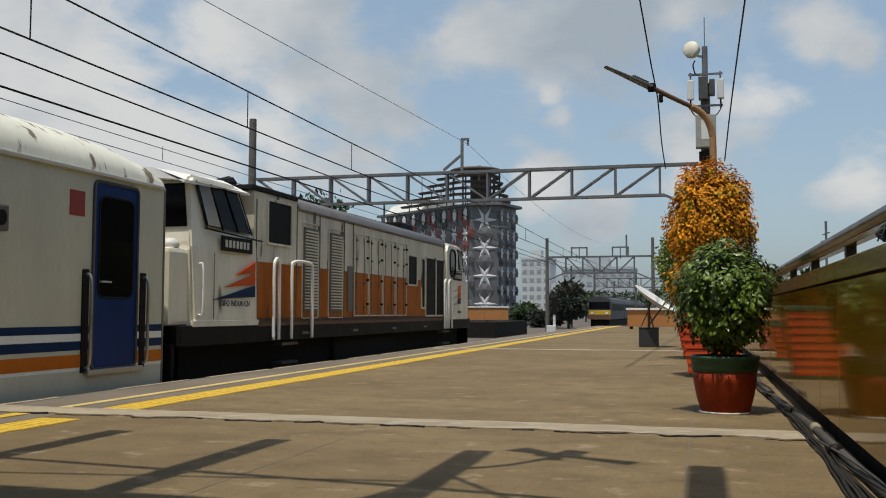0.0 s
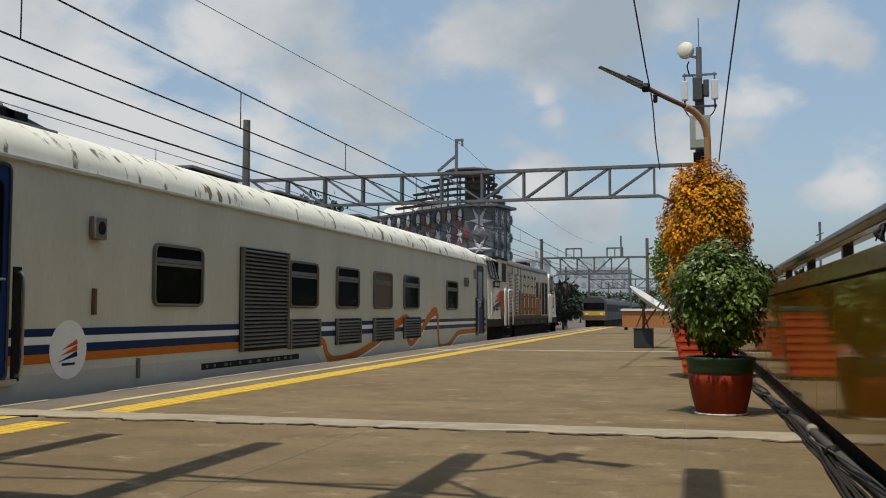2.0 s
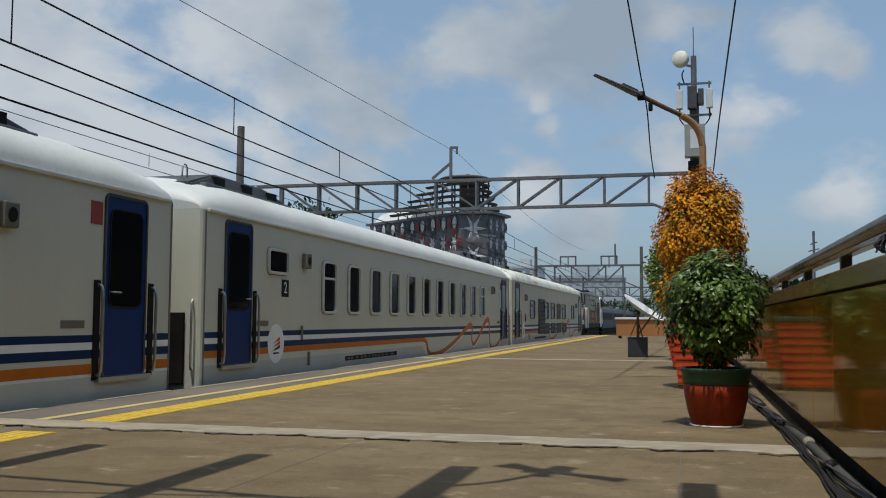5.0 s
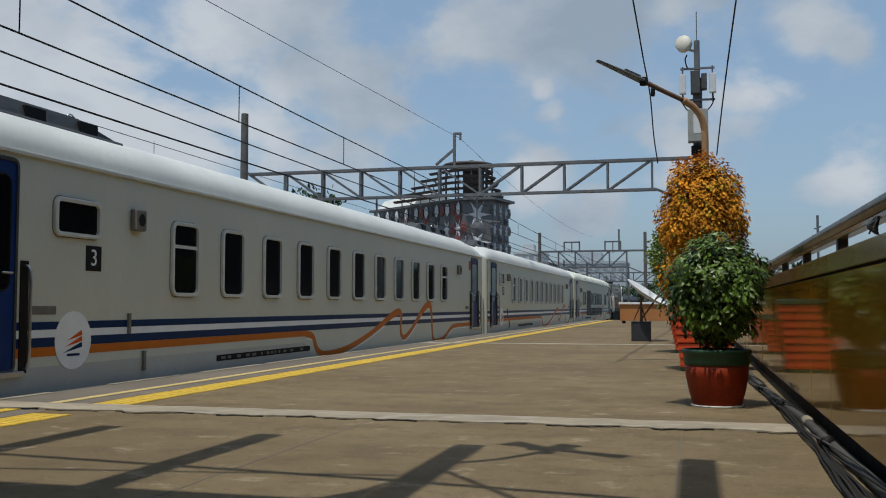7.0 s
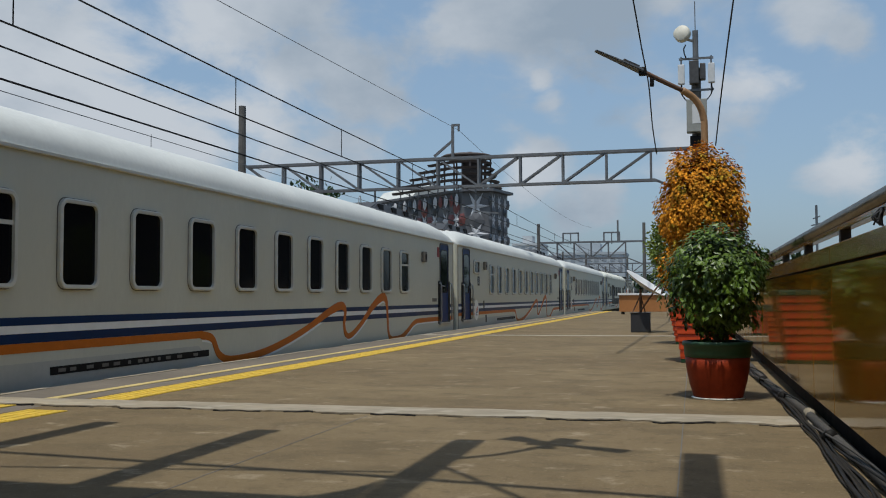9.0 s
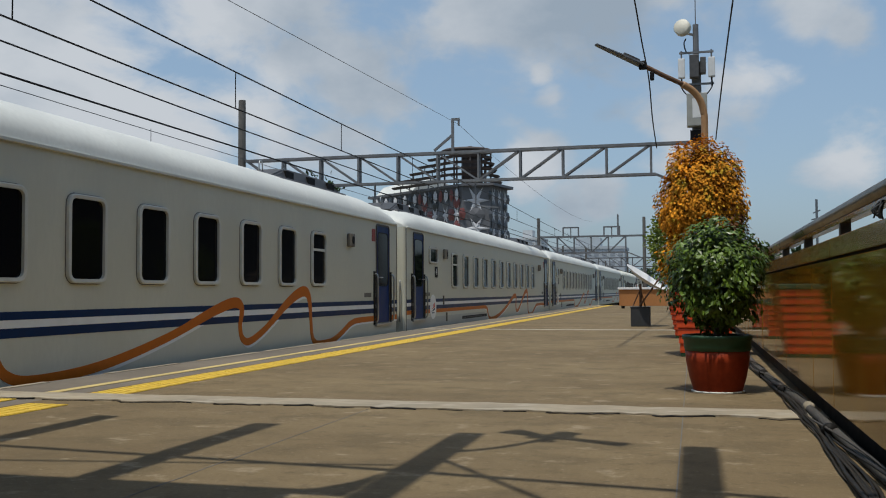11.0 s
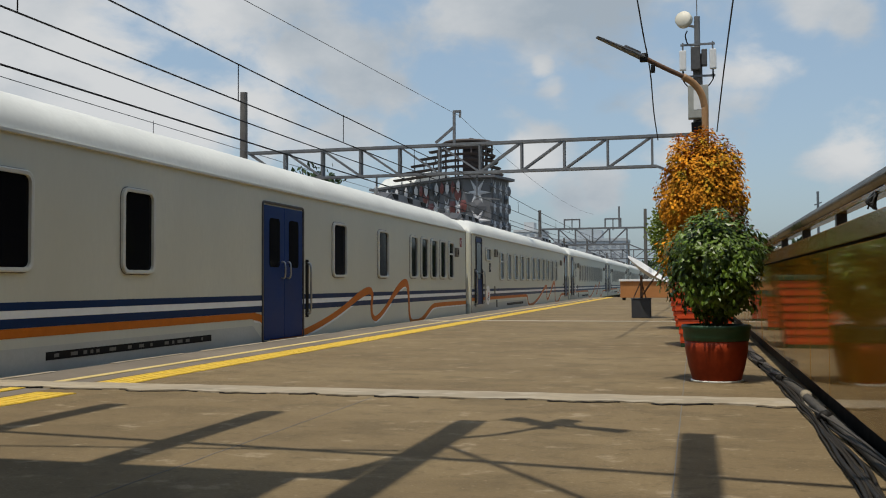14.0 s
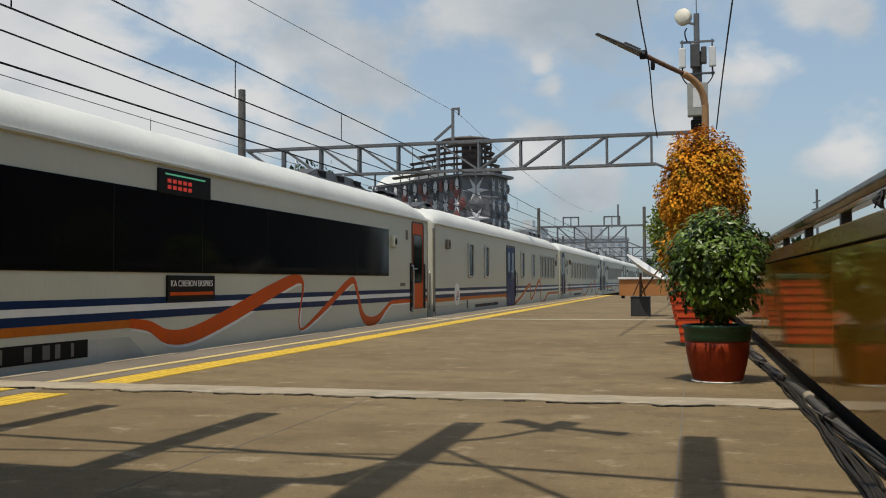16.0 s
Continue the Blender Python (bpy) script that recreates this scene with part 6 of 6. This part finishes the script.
def star_building():
    """A wedge-shaped block behind a folded screen of stars, with a round, louvred top floor."""
    b = thing("star_building", "tower block with pale star-patterned screen and round louvred top", "building", at=(-36.0, 150, -1.35))
    HT = 19.15
    nose_l, nose_r = Vector((0.35, 0, 0)), Vector((4.75, 0.4, 0))
    back_r, back_l = Vector((6.25, 7.6, 0)), Vector((-20.1, 15.4, 0))
    foot = [nose_l, nose_r, back_r, Vector((-15.0, 26.0, 0)), back_l]
    part("wall", prism(bmesh.new(), foot, 0, HT), FACADE_GREY, b)
    rng = random.Random(12)
    for p, q, cols, tall in ((nose_l, nose_r, 1, 4.5), (nose_l, back_l, 9, 3.9), (nose_r, back_r, 3, 3.0)):
        way = (q - p).normalized()
        length = (q - p).length
        out = Vector((way.y, -way.x, 0))
        if out.y > 0.2 or (abs(out.y) <= 0.2 and out.x < 0):
            out = -out
        wide = length / cols
        right = way if way.x * -out.y + way.y * out.x > 0 else -way
        turn = Matrix((right, Vector((0, 0, 1)), out)).transposed().to_4x4()
        star, cells = None, {}
        eaves = 2.5 if cols > 8 else 0.1
        for j in range(cols):
            for i in range(-1, 12):
                z = HT - eaves - tall * (0.5 + i / 2)
                if z < 1.5:
                    continue
                m = Matrix.Translation(p + way * (j + 0.5) * wide + Vector((0, 0, z)) + out * 0.08) @ turn
                if i % 2 == 0:
                    if star is None:
                        star = part("screen_star", star_mesh(wide, tall), FACADE, b, "pale six-pointed screen star")
                        star.matrix_basis = m
                    else:
                        again(star, m)
                for du in ((0,) if i % 2 else (0.5, -0.5) if j == 0 else (0.5,)):
                    if i < 0 and eaves < 1 or cols == 1 and du:
                        continue
                    red = cols > 8 and z > HT * 0.5 and j < 6 and rng.random() < 0.5
                    material = FACADE_RED if red else (FACADE_GREY if rng.random() < 0.7 else FACADE_DARK)
                    shift = Matrix.Translation(way * du * wide * 0.98)
                    if material.name not in cells:
                        cells[material.name] = part("screen_panel", cell_mesh(wide, tall), material, b)
                        cells[material.name].matrix_basis = shift @ m
                    else:
                        again(cells[material.name], shift @ m)
        # a row of tall pointed panels under the eaves of the long side
        if cols > 8:
            first = None
            for j in range(2 * cols - 1):
                m = Matrix.Translation(p + way * ((j + 0.75) * wide / 2) + Vector((0, 0, HT - 1.25)) + out * 0.3) @ turn
                bm = bmesh.new()
                ring = [bm.verts.new((x * wide * 0.5, y, 0)) for x, y in ((0, 1.1), (-0.36, 0.45), (-0.36, -0.45), (0, -1.1), (0.36, -0.45), (0.36, 0.45))]
                top = bm.verts.new((0, 0, 0.25))
                for k in range(6):
                    bm.faces.new((top, ring[k], ring[(k + 1) % 6]))
                bm.faces.new(ring[::-1])
                bmesh.ops.recalc_face_normals(bm, faces=bm.faces[:])
                part("eaves_panel", bm, FACADE_RED if j in (1, 3, 7) else (FACADE if j % 2 == 0 else FACADE_DARK), b).matrix_basis = m
    mid = sum(foot, Vector()) / len(foot)
    part("cornice", prism(bmesh.new(), [p + (p - mid).normalized() * 1.1 for p in foot], HT, HT + 0.4), FACADE_GREY, b)
    # the round top floor: a drum behind stepped open louvres that run back along the long side
    c = Vector((0.0, 5.0, 0))
    back = (back_l - nose_l).normalized()
    for k in range(5):
        z = HT + 0.75 + 1.05 * k
        r = 5.6 - 0.42 * k
        reach = 13.5 - 2.0 * k
        lead = Vector((-back.y, back.x, 0)).normalized()
        if lead.y > 0:
            lead = -lead
        pts = [c + lead * r + back * reach]
        a0 = math.atan2(lead.y, lead.x)
        pts += [c + Vector((math.cos(a0 + a), math.sin(a0 + a), 0)) * r for a in np.linspace(0, math.pi, 20)]
        pts.append(c - lead * r + back * reach * 0.6)
        bm = bmesh.new()
        rows = []
        for dz, sc in ((0, 0.0), (0.34, -0.25), (0.34, 0.35), (0.0, 0.55)):
            rows.append([])
            for i, p in enumerate(pts):
                n = (p - c)
                n = (lead if i == 0 else -lead if i == len(pts) - 1 else n.normalized())
                q = p - n * sc
                rows[-1].append(bm.verts.new((q.x, q.y, z + dz)))
        for g, h in zip(rows, rows[1:] + rows[:1]):
            for i in range(len(pts) - 1):
                bm.faces.new((g[i], g[i + 1], h[i + 1], h[i]))
        bmesh.ops.recalc_face_normals(bm, faces=bm.faces[:])
        part("louvre_band", bm, FACADE_BROWN, b)
        for u in np.arange(1.0, reach, 2.6):
            q = c + lead * (r - 0.2) + back * u
            part("louvre_strut", bar_between(bmesh.new(), (q.x, q.y, z - 1.05), (q.x, q.y, z + 0.1), 0.16), FACADE_GREY, b)
    drum = part("drum", lathe(bmesh.new(), [(1.75, HT), (1.75, HT + 6.2)], 22), FACADE_BROWN, b, "dark brown drum")
    drum.location = (c.x + 1.1, c.y - 1.2, 0)
    cap = part("roof_disc", lathe(bmesh.new(), [(3.6, HT + 6.05), (4.3, HT + 6.15), (4.35, HT + 6.4), (3.9, HT + 6.6), (0.1, HT + 6.75)], 30), FACADE_BROWN, b)
    cap.location = (c.x, c.y, 0)
    part("roof_vent", rod(bmesh.new(), (c.x + 0.5, c.y, HT + 6.6), (c.x + 0.5, c.y, HT + 7.2), 0.4, 10), FACADE_GREY, b)
    for k in range(8):
        a = radians(-150 + 40 * k)
        q = c + Vector((math.cos(a), math.sin(a), 0)) * 3.9
        part("crown_post", bar_between(bmesh.new(), (q.x, q.y, HT + 0.3), (q.x, q.y, HT + 6.2), 0.24), FACADE_BROWN, b)
    # bright sheet roof over the far half of the long side
    bm = bmesh.new()
    side = Vector((-back.y, back.x, 0))
    if side.y < 0:
        side = -side
    p0 = nose_l + back * 14
    ends = [[p0 + back * u + side * v + Vector((0, 0, HT + h)) for v, h in ((0.3, 0.45), (2.0, 2.1), (5.0, 2.9), (8.5, 2.1), (9.5, 0.45))] for u in (0, 11)]
    vs = [[bm.verts.new(p) for p in e] for e in ends]
    for i in range(4):
        bm.faces.new((vs[0][i], vs[0][i + 1], vs[1][i + 1], vs[1][i]))
    bm.faces.new(vs[0]), bm.faces.new(vs[1][::-1])
    bmesh.ops.recalc_face_normals(bm, faces=bm.faces[:])
    part("metal_roof", bm, ROOF, b, "bright curved sheet-metal roof")


star_building()


# ---- distance ----
def far_block(x, y, w, d, h, material, label, floors=6, bays=6, step=0.0):
    b = thing("far_building", label, "building", "far buildings", at=(x, y, -1.35))
    part("wall", box(bmesh.new(), -w / 2, w / 2, 0, d, 0, h), material, b)
    part("parapet", box(bmesh.new(), -w / 2 - 0.2, w / 2 + 0.2, -0.2, d + 0.2, h, h + 0.7), material, b)
    part("roof_room", box(bmesh.new(), -w * 0.2, w * 0.15, d * 0.2, d * 0.6, h + 0.6, h + 3.2), material, b)
    if step:
        part("wing", box(bmesh.new(), w / 2, w / 2 + w * 0.5, 1, d, 0, h * step), material, b)
    pane = None
    for r in range(floors):
        for c in range(bays):
            m = pose(-w / 2 + (c + 0.5) * w / bays, -0.06, (r + 0.55) * h / floors)
            if pane is None:
                pane = part("window", box(bmesh.new(), -w / bays * 0.3, w / bays * 0.3, -0.03, 0.05, -h / floors * 0.22, h / floors * 0.22), HAZE_PANE, b)
                pane.matrix_basis = m
            else:
                again(pane, m)


# the blocks' pale bluish grey is painted haze
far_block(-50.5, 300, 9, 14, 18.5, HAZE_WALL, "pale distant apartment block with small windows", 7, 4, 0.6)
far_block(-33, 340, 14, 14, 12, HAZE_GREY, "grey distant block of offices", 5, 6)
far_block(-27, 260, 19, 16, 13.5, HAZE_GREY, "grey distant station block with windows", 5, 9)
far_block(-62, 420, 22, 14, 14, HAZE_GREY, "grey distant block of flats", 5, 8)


def tree(x, y, h, spread, material, label, n=2600, leaf=0.35, low=0.35):
    rng = random.Random(int(abs(x * 31 + y * 7)))
    t = thing("tree", label, "tree", "trees", at=(x, y, -1.35))
    limbs(t, rng, (0, 0, -0.1), (0.2, 0, h * 0.8), h * 0.025, spread * 0.6, 8)
    for k in range(6):
        a = rng.uniform(0, 6.28)
        f = rng.uniform(0.1, 0.55)
        crown(t, rng, (math.cos(a) * spread * f, math.sin(a) * spread * f, h * rng.uniform(low + 0.15, 0.85)),
              (spread * rng.uniform(0.4, 0.6), spread * rng.uniform(0.4, 0.6), h * rng.uniform(0.14, 0.2)), n // 6, leaf, material, 0.25, shell_from=0.2)
    return t


tree(-31.5, 72, 12.4, 4.4, TREE_LEAF, "broad green tree behind the station", 5200, 0.30)
tree(-15.0, 112, 6.8, 2.7, DARK_LEAF, "dark tree beside the tracks", 3600, 0.30, 0.1)
tree(-18.6, 118, 2.6, 2.4, DARK_LEAF, "low dark bushes beside the tracks", 2600, 0.36, 0.05)
for x, y, h, s in ((-27, 122, 3.2, 3.4), (-33, 126, 3.4, 3.6), (-23, 130, 3.2, 3.2), (-38, 135, 3.8, 3.5), (-15, 175, 6.5, 4.2), (-9, 190, 7, 4.6), (-22, 190, 6.6, 4.6)):
    tree(x, y, h, s, TREE_LEAF, "low green trees along the railway", 1500, 0.34, 0.05)
for x, y, h, s in ((3.4, 60, 4.6, 2.2), (6.2, 66, 5.2, 2.6), (9.6, 75, 5.0, 3.0)):
    tree(x, y, h, s, TREE_LEAF, "dark green tree behind the barrier", 2400, 0.34, 0.1)
# mast in dark paint paled for haze
far_mast = thing("radio_mast", "thin distant radio mast with short antennas", "radio mast", at=(14.2, 120, -1.35))
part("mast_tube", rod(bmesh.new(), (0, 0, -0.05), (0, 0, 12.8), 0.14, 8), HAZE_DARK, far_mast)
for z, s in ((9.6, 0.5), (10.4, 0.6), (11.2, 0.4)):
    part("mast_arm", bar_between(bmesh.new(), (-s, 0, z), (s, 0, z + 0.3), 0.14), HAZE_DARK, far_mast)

# ---- the canopy's open end above and behind, which throws its shadow on the platform ----
CANOPY_Z = 4.6


def overhead(x, y, z=CANOPY_Z):
    """The point at height z whose shadow falls at (x, y) on the platform."""
    return Vector((x, y, 0)) + SUN_WAY * (z / SUN_WAY.z)


# added walls and roof, never in view, that cut the sky light
blocker = thing("sky_blocker", "added dark walls and roof out of view that block sky light", "building", kind="structure")
part("hall_wall", box(bmesh.new(), 19.5, 20, -60, 96, -1.35, 9.5), BLOCKER, blocker)
part("hall_wall", box(bmesh.new(), -14, 19.4, -40.5, -40, -1.35, 9.5), BLOCKER, blocker)
part("blocker_roof", box(bmesh.new(), 16.5, 26, -60, 96, 9.55, 9.8), BLOCKER, blocker)
canopy = thing("canopy", "steel platform canopy with projecting beams, behind the viewpoint", "canopy", kind="structure")
tip = {-3.78: 5.70, -2.58: 5.57, -1.26: 5.44, 0.01: 5.22}
for x, y in tip.items():
    p = overhead(x, y)
    part("beam", box(bmesh.new(), p.x - 0.085, p.x + 0.085, -26, p.y, CANOPY_Z - 0.12, CANOPY_Z + 0.12), GALV, canopy)
p = overhead(-3.0, 3.74)
part("roof_sheet", box(bmesh.new(), -7.2, overhead(-1.6, 0).x, -39, p.y, CANOPY_Z + 0.14, CANOPY_Z + 0.2), GALV, canopy)
part("roof_sheet", box(bmesh.new(), overhead(-1.59, 0).x, 12, -39, overhead(0, 2.6).y, CANOPY_Z + 0.14, CANOPY_Z + 0.2), GALV, canopy)
for (xa, ya), (xb, yb), r in (((-4.6, 4.58), (-1.33, 4.27), 0.03), ((-1.33, 4.27), (1.2, 3.92), 0.03), ((-4.6, 3.9), (-1.37, 4.40), 0.016), ((-1.2, 4.6), (-0.35, 3.5), 0.02)):
    part("tie_pipe", rod(bmesh.new(), overhead(xa, ya), overhead(xb, yb), r, 6), GALV, canopy)
# unseen arm and cluster, added and shaped to throw a blotchy shadow
part("shadow_arm", tube(bmesh.new(), bent([overhead(-1.3, 4.75), overhead(-1.0, 5.0), overhead(-0.75, 5.45)], 4), 0.03, 6), GALV, canopy)
blot = bmesh.new()
hub = overhead(-0.80, 5.42)
for end, wide in ((overhead(-1.06, 5.60), 0.10), (overhead(-0.70, 5.60), 0.09), (overhead(-0.36, 5.23), 0.07), (overhead(-0.78, 5.24), 0.04)):
    rod(blot, hub, end, 0.035, 12, wide)
rod(blot, hub + Vector((-0.12, 0, 0)), hub + Vector((0.14, 0.02, 0)), 0.075, 12)
part("shadow_cluster", blot, GALV, canopy, "unseen cluster that throws a blotchy shadow")
gusset = bmesh.new()
prism(gusset, [overhead(-1.72, 3.70), overhead(-1.36, 3.70), overhead(-1.36, 4.25), overhead(-1.43, 3.98), overhead(-1.53, 3.82)], CANOPY_Z - 0.05, CANOPY_Z + 0.05)
part("gusset", gusset, GALV, canopy)
for y in (-4, -14):
    for x in (0.6, -4.2):
        part("canopy_post", rod(bmesh.new(), (x, y, -0.02), (x, y, CANOPY_Z), 0.09, 12), GALV, canopy)


def motions():
    for car, tail in zip(CARS, TAILS):
        walk(car, [(t, pose(TRACKS[0], f - tail, RAIL_Z)) for t, f in FRONT])
    walk(LOCO, [(t, pose(TRACKS[0], f + 0.05, RAIL_Z)) for t, f in FRONT])


motions()
